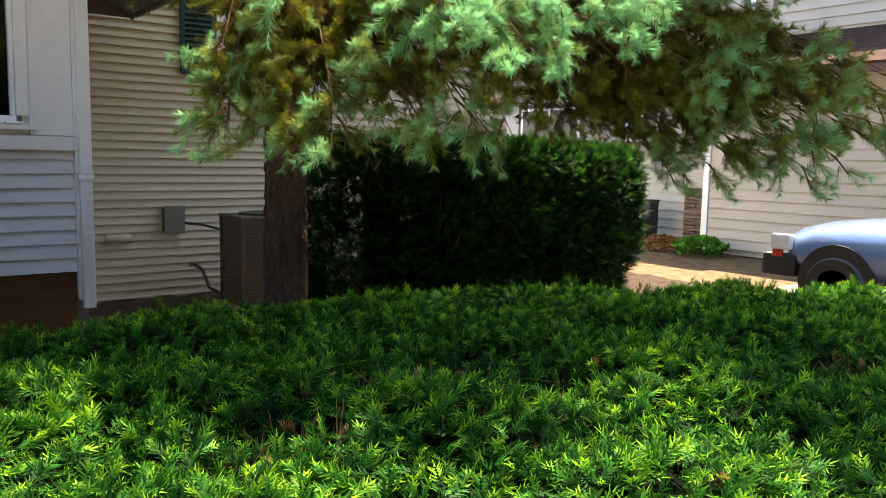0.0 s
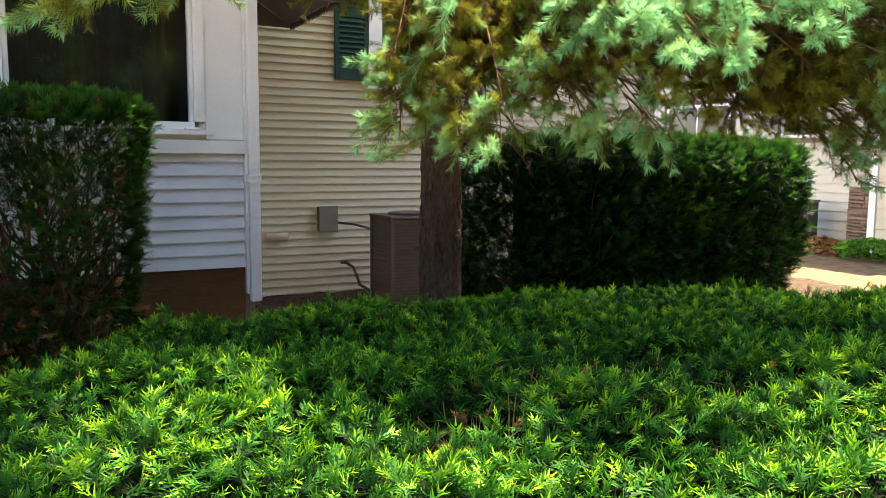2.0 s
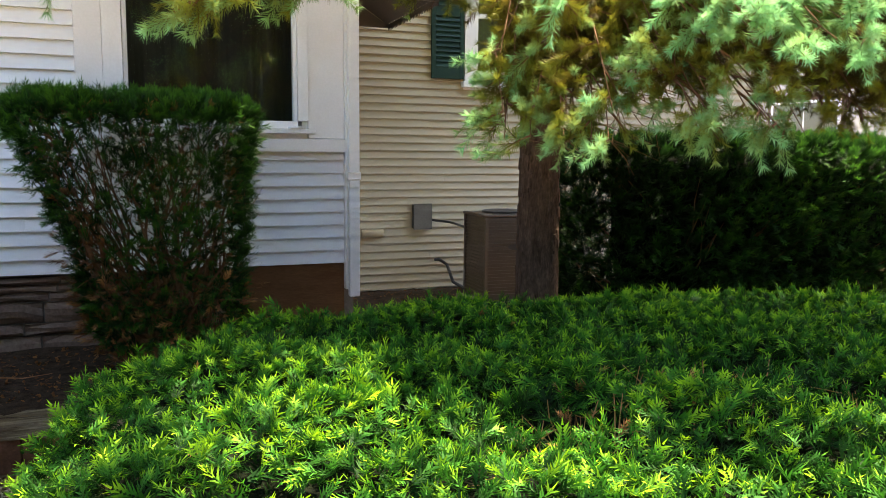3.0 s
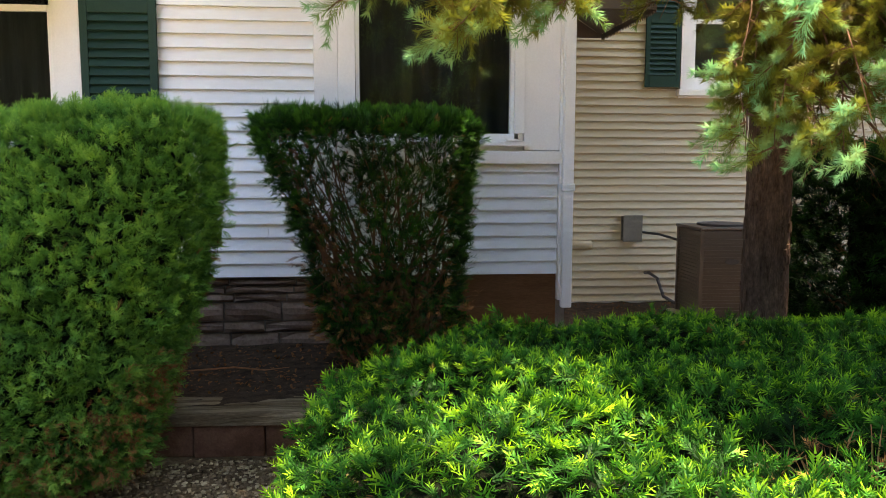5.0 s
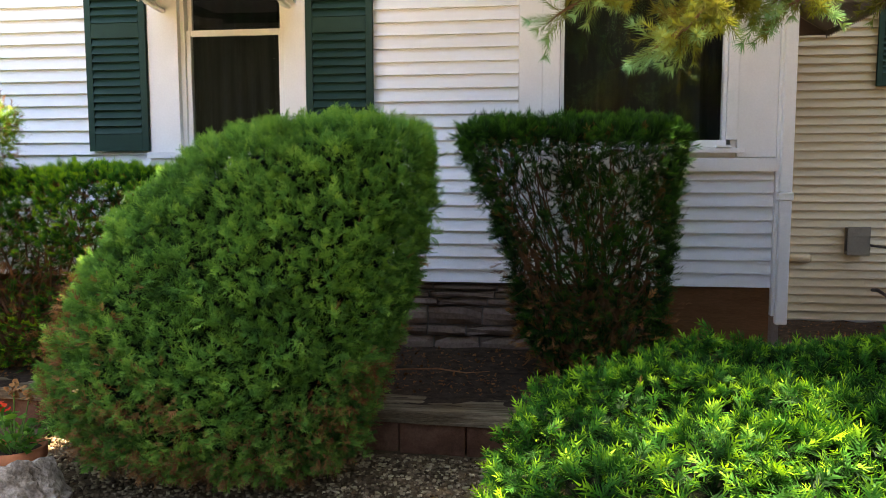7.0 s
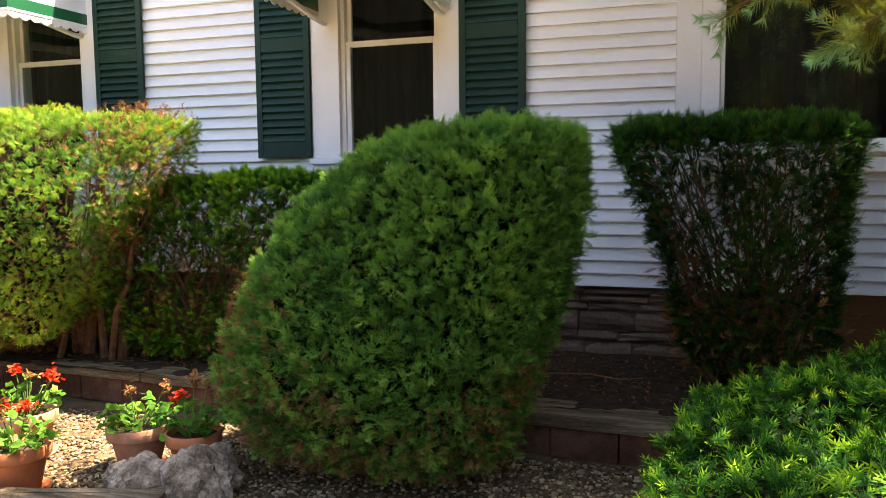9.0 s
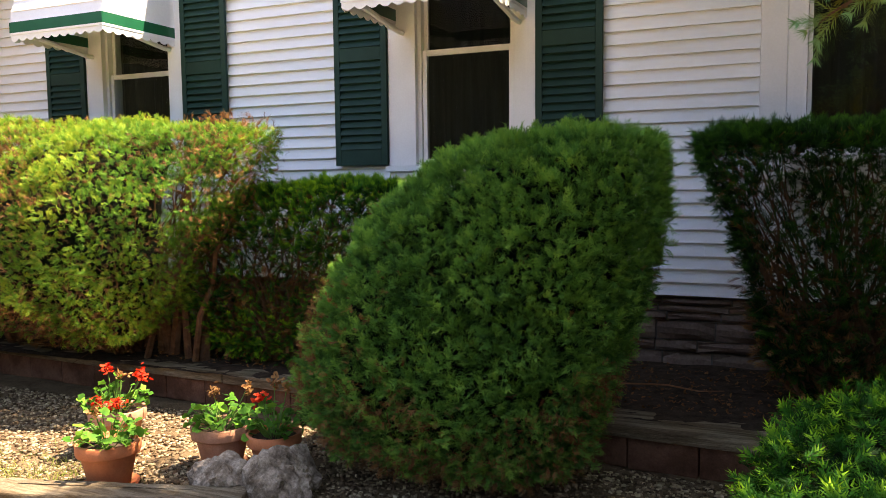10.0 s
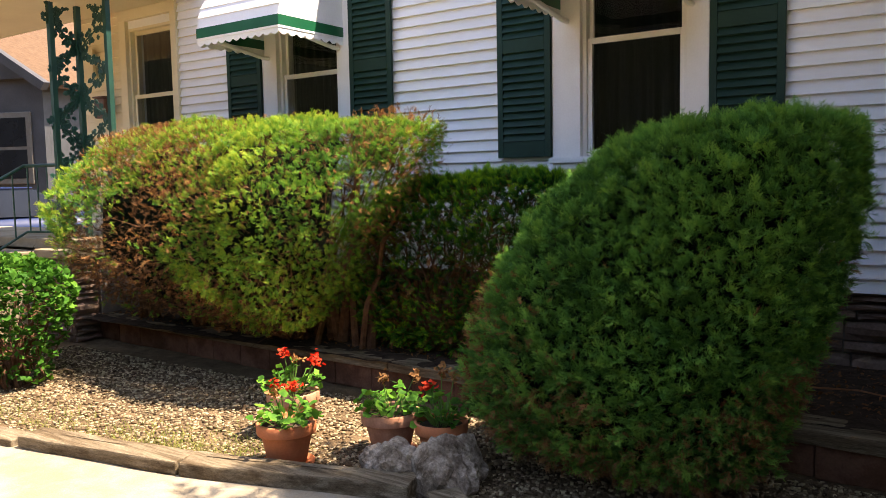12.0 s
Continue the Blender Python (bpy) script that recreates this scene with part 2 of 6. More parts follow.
# ---- foliage ----
def leaf_mesh(name, verts, faces, tone):
    me = bpy.data.meshes.new(name)
    n, (q, w) = len(verts), faces.shape
    me.vertices.add(n)
    me.vertices.foreach_set("co", np.ascontiguousarray(verts, dtype=np.float32).ravel())
    me.loops.add(q * w)
    me.loops.foreach_set("vertex_index", np.ascontiguousarray(faces, dtype=np.int32).ravel())
    me.polygons.add(q)
    me.polygons.foreach_set("loop_start", np.arange(0, q * w, w, dtype=np.int32))
    me.polygons.foreach_set("loop_total", np.full(q, w, dtype=np.int32))
    me.attributes.new("tone", 'FLOAT', 'POINT').data.foreach_set("value", np.ascontiguousarray(tone, dtype=np.float32))
    me.update(calc_edges=True)
    return me


def blade(p, d, side, length, width, v, f, t, t0, t1):
    """A narrow pointed leaf from p along d."""
    p, d, side = np.array(p, float), np.array(d, float), np.array(side, float)
    k = len(v)
    v += [p - side * width / 2 + d * length * 0.12, p + side * width / 2 + d * length * 0.12, p + d * length]
    f.append((k, k + 1, k + 2))
    t += [t0, t0, t1]


def unit(a):
    a = np.asarray(a, float)
    return a / np.linalg.norm(a)


def yew_shoot(pairs=8, needle=0.42, width=0.085, seed=0):
    """A twig 1 long on x with flat needles in two ranks."""
    r = np.random.default_rng(seed)
    v, f, t = [], [], []
    blade((0, 0, 0), (1, 0, 0), (0, 0, 1), 1.0, 0.03, v, f, t, -0.2, 0.1)
    for i in range(pairs):
        x = 0.10 + 0.85 * i / pairs
        for s in (-1, 1):
            d = unit((0.75 + 0.3 * r.random(), s * (0.55 + 0.3 * r.random()), 0.1 + 0.32 * r.normal()))
            blade((x, 0, 0), d, unit(np.cross(d, (0, 0, 1))), needle * (1.05 - 0.4 * (x - 0.3) ** 2) * (0.85 + 0.3 * r.random()), width, v, f, t, x - 0.25, x)
    blade((0.95, 0, 0), (1, 0, 0.1), (0, 1, 0), needle * 0.8, width, v, f, t, 0.8, 1.0)
    return np.array(v), np.array(f), np.array(t)


def spray(arms=6, seed=0, curl=0.35, width=0.055, subs=2):
    """A feathery juniper spray 1 long on x: forked branchlets in a loose fan."""
    r = np.random.default_rng(seed)
    v, f, t = [], [], []
    blade((0, 0, 0), (1, 0, 0), (0, 1, 0), 1.05, width, v, f, t, 0.0, 0.9)
    for i in range(arms):
        x = 0.10 + 0.78 * i / arms
        for s in (-1, 1):
            d = unit((0.75, s * (0.4 + 0.45 * r.random()), curl * r.normal()))
            L = (0.52 - 0.30 * x) * (0.7 + 0.6 * r.random())
            blade((x, 0, 0), d, unit(np.cross(d, (0.1, 0.2, 1))), L, width, v, f, t, x * 0.6, 0.5 + 0.5 * x)
            for k in range(subs):
                p = np.array((x, 0, 0)) + d * L * (0.3 + 0.3 * k)
                e = unit(d + np.array((0.3, (1 if k else -1) * 0.7, curl * r.normal())))
                blade(p, e, unit(np.cross(e, (0.1, 0.2, 1))), L * 0.5, width * 0.9, v, f, t, x * 0.6 + 0.1, 0.55 + 0.45 * x)
    return np.array(v), np.array(f), np.array(t)


def brush(needles=30, seed=0, needle=0.20, width=0.026, tips=6):
    """A spruce twig 1 long on x with needles all round."""
    r = np.random.default_rng(seed)
    v, f, t = [], [], []
    blade((0, 0, 0), (1, 0, 0), (0, 1, 0), 1.0, 0.035, v, f, t, -0.6, -0.4)
    for i in range(needles):
        x = 0.06 + 0.92 * i / needles
        a = i * 2.4 + r.random()
        d = unit((0.55 + 0.3 * x, math.cos(a), math.sin(a) + 0.15))
        blade((x, 0, 0), d, unit(np.cross(d, (1, 0.1, 0))), needle * (0.8 + 0.4 * r.random()), width, v, f, t, 0.25 + 0.3 * x, 0.38 + 0.35 * x)
    for i in range(tips):
        a = i * 6.283 / tips
        d = unit((1.3, math.cos(a), math.sin(a)))
        blade((0.97, 0, 0), d, unit(np.cross(d, (0.2, 1, 0.1))), needle, width, v, f, t, 0.55, 0.8)
    return np.array(v), np.array(f), np.array(t)


def round_leaf(seed=0):
    """A lobed leaf of a fan of facets, about 1 across."""
    r = np.random.default_rng(seed)
    v, f, t = [np.zeros(3)], [], [0.3]
    for i in range(8):
        a = -1.9 + 3.8 * i / 7
        rad = 0.52 * (1 + 0.16 * (i % 2))
        v.append(np.array((0.15 + rad * math.cos(a), rad * math.sin(a), 0.10 + 0.07 * r.normal())))
        t.append(0.75)
    for i in range(1, 8):
        f.append((0, i, i + 1))
    return np.array(v), np.array(f), np.array(t)


def scatter(name, protos, P, D, size, tone, material, parent, spread=0.5, up=(0, 0, 1), label="", flat=0.0):
    """Many shoots in one mesh: roots P, directions D, lengths, base tones."""
    n = len(P)
    D = D + rng.normal(0, spread, (n, 3))
    D /= np.linalg.norm(D, axis=1, keepdims=True)
    Z = np.array(up, float) + rng.normal(0, 0.45, (n, 3))
    Y = np.cross(Z, D)
    Y /= np.linalg.norm(Y, axis=1, keepdims=True) + 1e-9
    Z = np.cross(D, Y)
    which = rng.integers(0, len(protos), n)
    V, F, T, off = [], [], [], 0
    for k, (pv, pf, pt) in enumerate(protos):
        m = which == k
        c = int(m.sum())
        if not c:
            continue
        s = size[m][:, None, None]
        w = P[m][:, None, :] + s * (pv[None, :, 0:1] * D[m][:, None, :] + pv[None, :, 1:2] * Y[m][:, None, :] + pv[None, :, 2:3] * Z[m][:, None, :])
        V.append(w.reshape(-1, 3))
        F.append((pf[None] + (np.arange(c) * len(pv))[:, None, None] + off).reshape(-1, pf.shape[1]))
        T.append(np.clip(tone[m][:, None] + (pt[None] - 0.5) * 0.8, 0, 1).ravel())
        off += c * len(pv)
    me = leaf_mesh(name, np.concatenate(V), np.concatenate(F), np.concatenate(T))
    me.materials.append(material)
    ob = new(name, me)
    ob.parent = parent
    if label:
        ob["label"] = label
    ob["kind"] = "stuff"
    return ob


def lumps(P, scale, seed):
    """Soft bumps in -1..1 at places P."""
    r = np.random.default_rng(seed)
    out = np.zeros(len(P))
    for k in range(9):
        d = r.normal(0, 1, 3) * scale * (1 + 0.35 * (k % 3))
        out += np.sin(P @ d + r.random() * 6.28)
    return out / 4.0


def hull_points(rows, n, expo=3.0, seed=0):
    """Random places and outward normals on a clipped bush given by rows of (z, x0, x1, y0, y1)."""
    r = np.random.default_rng(seed)
    z1, a, b, c, d = rows[-1]
    rows = np.array([*rows, (z1 + 0.003, (a + b) / 2 - 0.001, (a + b) / 2 + 0.001, (c + d) / 2 - 0.001, (c + d) / 2 + 0.001)], float)

    def at(z, th):
        x0, x1, y0, y1 = (np.interp(z, rows[:, 0], rows[:, k]) for k in (1, 2, 3, 4))
        c, s = np.cos(th), np.sin(th)
        k = (np.abs(c) ** expo + np.abs(s) ** expo) ** (-1 / expo)
        return np.stack([(x0 + x1) / 2 + (x1 - x0) / 2 * k * c, (y0 + y1) / 2 + (y1 - y0) / 2 * k * s, z], 1)
    m = n * 14
    dz = np.maximum(np.diff(rows[:, 0]), 1e-4)
    span = dz + 0.5 * np.abs(np.diff(rows[:, 1])) + 0.5 * np.abs(np.diff(rows[:, 3]))
    seg = r.choice(len(span), m, p=span / span.sum())
    f = 0.02 + 0.96 * r.random(m)
    z = rows[seg, 0] + f * dz[seg]
    dens = span[seg] / dz[seg]
    th = r.random(m) * 2 * np.pi
    e = (0.01 * dz[seg], 2e-3)
    P = at(z, th)
    A, B = (at(z + e[0], th) - at(z - e[0], th)) / e[0][:, None], at(z, th + e[1]) - at(z, th - e[1])
    N = np.cross(B, A)
    area = np.linalg.norm(N, axis=1) + 1e-12
    w = area / dens
    keep = r.choice(m, n, replace=False, p=w / w.sum())
    return P[keep], N[keep] / area[keep][:, None]


def stems(name, base, targets, r0, material, parent, wobble=0.06, seed=0, sides=5, label=""):
    """Bent limbs from a base to many places, each a part."""
    r = np.random.default_rng(seed)
    for tg in targets:
        bm = bmesh.new()
        b = np.array(base) + r.normal(0, 0.05, 3) * (1, 1, 0)
        tg = np.array(tg)
        pts = []
        for k in range(7):
            f = k / 6
            p = b * (1 - f) + tg * f
            p[2] = b[2] + (tg[2] - b[2]) * f ** 0.85
            pts.append(p + r.normal(0, wobble, 3) * (0 < k < 6))
        rr = r0 * (0.6 + 0.6 * r.random())
        add_tube(bm, pts, [rr * (1 - 0.85 * k / 6) for k in range(7)], sides)
        # a few side twigs
        for k in (3, 4, 5):
            d = Vector(r.normal(0, 1, 3)) + Vector((0, 0, 0.6))
            p = Vector(pts[k])
            add_tube(bm, [p, p + d * 0.06, p + d * 0.11 + Vector(r.normal(0, 0.02, 3))], [rr * 0.3, rr * 0.22, rr * 0.08], 4)
        part(name, bm, material, parent, label)


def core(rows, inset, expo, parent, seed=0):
    """A near-black solid standing in for the shaded inner twigs of a dense clipped bush."""
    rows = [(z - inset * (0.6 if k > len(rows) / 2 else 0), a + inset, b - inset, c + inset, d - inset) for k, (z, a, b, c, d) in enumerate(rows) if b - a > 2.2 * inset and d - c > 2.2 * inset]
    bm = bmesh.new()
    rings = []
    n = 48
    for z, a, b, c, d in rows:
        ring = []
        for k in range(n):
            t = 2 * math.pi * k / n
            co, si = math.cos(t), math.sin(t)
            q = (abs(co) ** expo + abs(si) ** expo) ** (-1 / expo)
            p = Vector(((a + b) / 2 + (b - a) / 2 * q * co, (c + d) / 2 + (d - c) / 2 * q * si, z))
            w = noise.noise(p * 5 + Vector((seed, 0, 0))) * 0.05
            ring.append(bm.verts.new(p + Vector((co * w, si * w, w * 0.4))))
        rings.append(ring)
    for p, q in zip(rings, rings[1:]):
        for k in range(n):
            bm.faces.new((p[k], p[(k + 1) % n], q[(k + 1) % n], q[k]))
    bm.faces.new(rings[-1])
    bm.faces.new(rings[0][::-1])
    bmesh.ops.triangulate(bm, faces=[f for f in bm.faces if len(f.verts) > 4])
    return part("twig_heart", bm, CORE_SHADE, parent, "near-black core standing in for shade among the inner twigs")


YEW_SHOOTS = [yew_shoot(8, seed=k) for k in range(4)]
SPRAYS = [spray(6, seed=k) for k in range(4)]
SPRAYS_LITE = [spray(5, seed=k + 9, width=0.06, subs=0) for k in range(4)]
BRUSHES = [brush(56, seed=k, needle=0.34, width=0.036, tips=12) for k in range(3)]
COARSE = [brush(11, seed=k, needle=0.42, width=0.12, tips=3) for k in range(3)]
LEAVES = [round_leaf(seed=k) for k in range(3)]


# ---- ground ----
def sheet(name, x0, x1, y0, y1, z, material, label, category, n=24, rough=0.0, seed=0):
    r = np.random.default_rng(seed)
    bm = bmesh.new()
    bmesh.ops.create_grid(bm, x_segments=n, y_segments=n, size=0.5)
    for v in bm.verts:
        v.co = Vector((x0 + (v.co.x + 0.5) * (x1 - x0), y0 + (v.co.y + 0.5) * (y1 - y0), z + r.normal(0, rough)))
    ob = part(name, bm, material)
    smooth(ob)
    return tagged(ob, label, category, kind="structure")


sheet("ground", -400, 400, -400, 400, -0.03, EARTH, "bare gravelly earth ground between the houses", "ground", 8)
sheet("gravel_bed", -8.4, 0.4, 2.35, 4.75, 0.0, EARTH, "strip of earth under pale gravel along the timber edging", "gravel", 60, 0.006, 1)
pv = sheet("pavement", -12.0, -2.1, -1.0, 2.38, 0.02, CONCRETE, "sunlit worn concrete front walk with a thin crack", "pavement", 30, 0.001, 2)
for v in pv.data.vertices:
    v.co.y += np.interp(v.co.x, [-12, -6.6, -5.28, -4.06, -2.78, -2.6, -2.1], [-0.5, -0.18, 0.0, 0.21, 0.58, 0.58, 0.18]) * (v.co.y + 1.0) / 3.38
# unseen pale ground, added so sunlight bounces onto the white front wall
sheet("front_walk", -14.0, 6.0, -9.0, -1.01, 0.005, CONCRETE, "unseen concrete added to bounce sunlight onto the front wall", "pavement", 20, 0.001, 6)
sheet("driveway", 8.2, 12.4, -8, 5.6, 0.0, CONCRETE, "pale concrete driveway beside the neighbouring garage", "driveway", 20, 0.002, 3)

# planting bed behind the retaining edge
bed = bmesh.new()
bmesh.ops.create_grid(bed, x_segments=90, y_segments=24, size=0.5)
for v in bed.verts:
    x, y = -8.1 + (v.co.x + 0.5) * 9.3, 4.4 + (v.co.y + 0.5) * 1.42
    v.co = Vector((x, y, 0.255 + 0.04 * (v.co.y + 0.5) + 0.018 * noise.noise((x * 5, y * 5, 0)) + 0.01 * noise.noise((x * 20, y * 20, 3))))
bed_ob = smooth(part("planting_bed", bed, SOIL))
tagged(bed_ob, "raised bed of dark bark mulch along the house wall", "soil", kind="structure")
sheet("side_yard", 0.3, 9.0, 3.0, 8.9, 0.015, SOIL, "brown leaf litter and mulch round the spruce trunk", "soil", 60, 0.012, 4)


# unseen tree-high screen across the street, added to close the view and darken reflections
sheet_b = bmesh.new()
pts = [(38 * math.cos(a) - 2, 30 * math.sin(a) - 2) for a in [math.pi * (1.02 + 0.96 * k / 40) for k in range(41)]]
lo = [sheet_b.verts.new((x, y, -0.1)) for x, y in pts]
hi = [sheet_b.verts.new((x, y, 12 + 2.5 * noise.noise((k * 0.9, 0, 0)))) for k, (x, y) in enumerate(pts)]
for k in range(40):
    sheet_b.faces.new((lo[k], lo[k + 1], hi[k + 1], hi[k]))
tagged(part("backdrop", sheet_b, BACKDROP_DARK), "unseen dark tree-high screen added to darken the window reflections", "trees", kind="structure")


# ---- front house ----
def wall_with_holes(name, x0, x1, z0, z1, y0, y1, holes, material, label):
    """A wall along x, open at the holes (x0, x1, z0, z1)."""
    xs = sorted({x0, x1, *[h[0] for h in holes], *[h[1] for h in holes]})
    bm = bmesh.new()
    for a, b in zip(xs, xs[1:]):
        m = (a + b) / 2
        cuts = sorted((h[2], h[3]) for h in holes if h[0] < m < h[1])
        z = z0
        for c0, c1 in cuts + [(z1, z1)]:
            if c0 > z + 1e-4:
                add_box(bm, a, b, y0, y1, z, c0)
            z = c1
    ob = part(name, bm, material)
    return tagged(ob, label, "wall", kind="structure")


def board_mesh(name, pitch, thick, material):
    """One clapboard, 1 long on x, thick at its foot."""
    bm = bmesh.new()
    prof = [(0, 0), (-thick, 0.0), (-thick, 0.004), (-0.003, pitch * 1.02), (0, pitch * 1.02)]
    a = [bm.verts.new((-0.5, y, z)) for y, z in prof]
    b = [bm.verts.new((0.5, y, z)) for y, z in prof]
    for i in range(5):
        j = (i + 1) % 5
        bm.faces.new((a[i], a[j], b[j], b[i]))
    bm.faces.new(a[::-1])
    bm.faces.new(b)
    bmesh.ops.recalc_face_normals(bm, faces=bm.faces)
    me = to_mesh(name, bm)
    me.materials.append(material)
    return me


def clapboards(wall, x0, x1, z0, z1, y, pitch, holes, mesh, turn=0.0, origin=None, seed=0):
    """Siding boards as pieces of a wall, with butt joints, left out over the holes."""
    r = np.random.default_rng(seed)
    z = z0
    while z < z1:
        segs, x = [], x0
        for h in sorted(h for h in holes if h[2] < z + pitch * 0.5 < h[3]):
            segs.append((x, h[0]))
            x = h[1]
        segs.append((x, x1))
        for a, b in segs:
            cuts = [a, b]
            if b - a > 2.4:
                cuts = [a, a + (b - a) * (0.25 + 0.5 * r.random()), b]
            for c, d in zip(cuts, cuts[1:]):
                if d - c < 0.02:
                    continue
                ob = new("board", mesh)
                ob.parent = wall
                m = pose((c + d) / 2, y, z + r.normal(0, 0.0008)) @ Matrix.Diagonal((d - c - 0.0015, 1, 1, 1))
                ob.matrix_local = m if origin is None else origin @ m
        z += pitch


H_WIN1 = (-3.12, -2.29, 1.76, 3.62)
H_WIN0 = (-6.47, -5.65, 1.76, 3.62)
H_BIG = (-0.33, 0.91, 1.79, 3.45)
H_PORCH = (-9.00, -8.15, 1.75, 3.46)
HOLES = [H_WIN1, H_WIN0, H_BIG, H_PORCH]
wall_front = wall_with_holes("wall_front", -10.1, 1.30, 0.80, 3.95, 5.75, 5.95, HOLES, TRIM, "white clapboard front wall with green-shuttered windows")
ROOM_BACK = 8.6
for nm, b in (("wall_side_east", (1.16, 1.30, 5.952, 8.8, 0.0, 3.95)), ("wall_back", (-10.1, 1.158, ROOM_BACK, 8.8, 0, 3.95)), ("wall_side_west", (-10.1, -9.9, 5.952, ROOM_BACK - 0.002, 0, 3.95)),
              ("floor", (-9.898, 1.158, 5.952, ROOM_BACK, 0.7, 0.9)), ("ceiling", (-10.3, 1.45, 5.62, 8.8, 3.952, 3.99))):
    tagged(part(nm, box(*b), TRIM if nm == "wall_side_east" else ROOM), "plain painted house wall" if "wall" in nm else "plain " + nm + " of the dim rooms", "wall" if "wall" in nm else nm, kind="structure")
roof = bmesh.new()
vs = [roof.verts.new(p) for p in ((-10.4, 5.58, 4.00), (1.5, 5.58, 4.00), (1.5, 8.9, 5.6), (-10.4, 8.9, 5.6), (-10.4, 5.58, 4.08), (1.5, 5.58, 4.08), (1.5, 8.9, 5.71), (-10.4, 8.9, 5.71))]
for q in ((0, 3, 2, 1), (4, 5, 6, 7), (0, 1, 5, 4), (1, 2, 6, 5), (2, 3, 7, 6), (3, 0, 4, 7)):
    roof.faces.new([vs[i] for i in q])
tagged(part("roof", roof, SHINGLE_BROWN), "brown shingled roof above the front wall", "roof", kind="structure")

# foundation: ashlar stones in courses, and a plain board under the big window
found = tagged(part("foundation", box(-10.1, 1.29, 5.79, 5.93, 0.0, 0.798), MORTAR), "brown ashlar stone foundation below the siding", "foundation", kind="structure")
skirt = part("skirt_board", box(0.42, 1.21, 5.745, 5.785, 0.28, 0.79, 0.004), BOARD, found, "plain red-brown board below the siding")


# ---- window, shutter and awning parts ----
def window(name, hole, rail, casing, label, sill_z, group="", cas_top=3.74, curtain=True, paint=TRIM):
    x0, x1, z0, z1 = hole
    w = thing(name, label, "window", ((x0 + x1) / 2, 5.75, z0), group, "structure")
    o = Vector(w.location)

    def put(nm, a, b, c, d, e, f, material, parent=w, bevel=0.004, lab=""):
        bm = box(a, b, c, d, e, f, bevel)
        bmesh.ops.translate(bm, vec=-o, verts=bm.verts)
        return part(nm, bm, material, parent, lab)
    c0, c1 = casing
    put("casing", c0, x0, 5.700, 5.752, sill_z + 0.036, cas_top, paint)
    put("casing", x1, c1, 5.700, 5.752, sill_z + 0.036, cas_top, paint)
    put("head_casing", c0, c1, 5.697, 5.752, cas_top, cas_top + 0.13, paint)
    put("sill", c0 - 0.02, c1 + 0.02, 5.665, 5.80, sill_z - 0.01, sill_z + 0.035, paint)
    put("apron", c0, c1, 5.695, 5.752, sill_z - 0.06, sill_z - 0.012, paint)
    # jambs
    put("jamb", x0, x0 + 0.03, 5.752, 5.90, z0, z1, paint, bevel=0)
    put("jamb", x1 - 0.03, x1, 5.752, 5.90, z0, z1, paint, bevel=0)
    put("jamb", x0 + 0.03, x1 - 0.03, 5.752, 5.90, z1 - 0.03, z1, paint, bevel=0)
    s0, s1 = x0 + 0.032, x1 - 0.032
    for nm, a, b, dy in (("lower_sash", z0 + 0.005, rail + 0.02, 0.0), ("upper_sash", rail - 0.02, z1 - 0.032, 0.034)):
        y = 5.775 + dy
        sash = put(nm, s0, s0 + 0.035, y, y + 0.03, a, b, paint)
        put("stile", s1 - 0.035, s1, y, y + 0.03, a, b, paint, sash)
        put("rail", s0 + 0.036, s1 - 0.036, y + 0.001, y + 0.029, a, a + 0.045, paint, sash)
        put("rail", s0 + 0.036, s1 - 0.036, y + 0.001, y + 0.029, b - 0.045, b, paint, sash)
        pane = put("pane", s0 + 0.033, s1 - 0.033, y + 0.013, y + 0.017, a + 0.04, b - 0.04, GLASS, sash, 0)
        pane.visible_shadow = False
    if curtain:
        bm = bmesh.new()
        n = 60
        lo, hi = [], []
        for k in range(n + 1):
            f = k / n
            x = x0 - 0.05 + f * (x1 - x0 + 0.1)
            y = 6.02 + 0.018 * math.sin(f * 52) + 0.012 * math.sin(f * 17 + 1)
            lo.append(bm.verts.new((x, y, z0 - 0.1)))
            hi.append(bm.verts.new((x, y, z1 + 0.05)))
        for k in range(n):
            bm.faces.new((lo[k], lo[k + 1], hi[k + 1], hi[k]))
        thicken(bm, 0.004)
        bmesh.ops.translate(bm, vec=-o, verts=bm.verts)
        part("curtain", bm, CURTAIN, w, "drawn curtain blackened so the window reads as unlit")
    return w


window("window_1", H_WIN1, 2.655, (-3.36, -2.125), "white double-hung window with dark curtains and deep casing", 1.72)
window("window_2", H_WIN0, 2.67, (-6.675, -5.48), "white double-hung window under a striped awning", 1.72)
window("window_3", H_PORCH, 2.66, (-9.13, -8.05), "cream storm window by the porch reflecting the sky", 1.70, cas_top=3.55, curtain=True, paint=PORCH_CREAM)

# the big fixed window with its ledge
bw = thing("window_4", "large fixed window in a white frame above a ledge", "window", (0.29, 5.72, 1.79), kind="structure")


def bput(nm, a, b, c, d, e, f, material, bevel=0.004, lab=""):
    bm = box(a, b, c, d, e, f, bevel)
    bmesh.ops.translate(bm, vec=-Vector(bw.location), verts=bm.verts)
    return part(nm, bm, material, bw, lab)


bput("trim_board", -0.558, -0.392, 5.700, 5.752, 1.79, 3.94, TRIM)
bput("frame", -0.39, -0.27, 5.690, 5.80, 1.825, 3.42, TRIM)
bput("frame", 0.872, 0.945, 5.690, 5.80, 1.825, 3.42, TRIM)
bput("frame", -0.27, 0.872, 5.690, 5.80, 1.770, 1.823, TRIM)
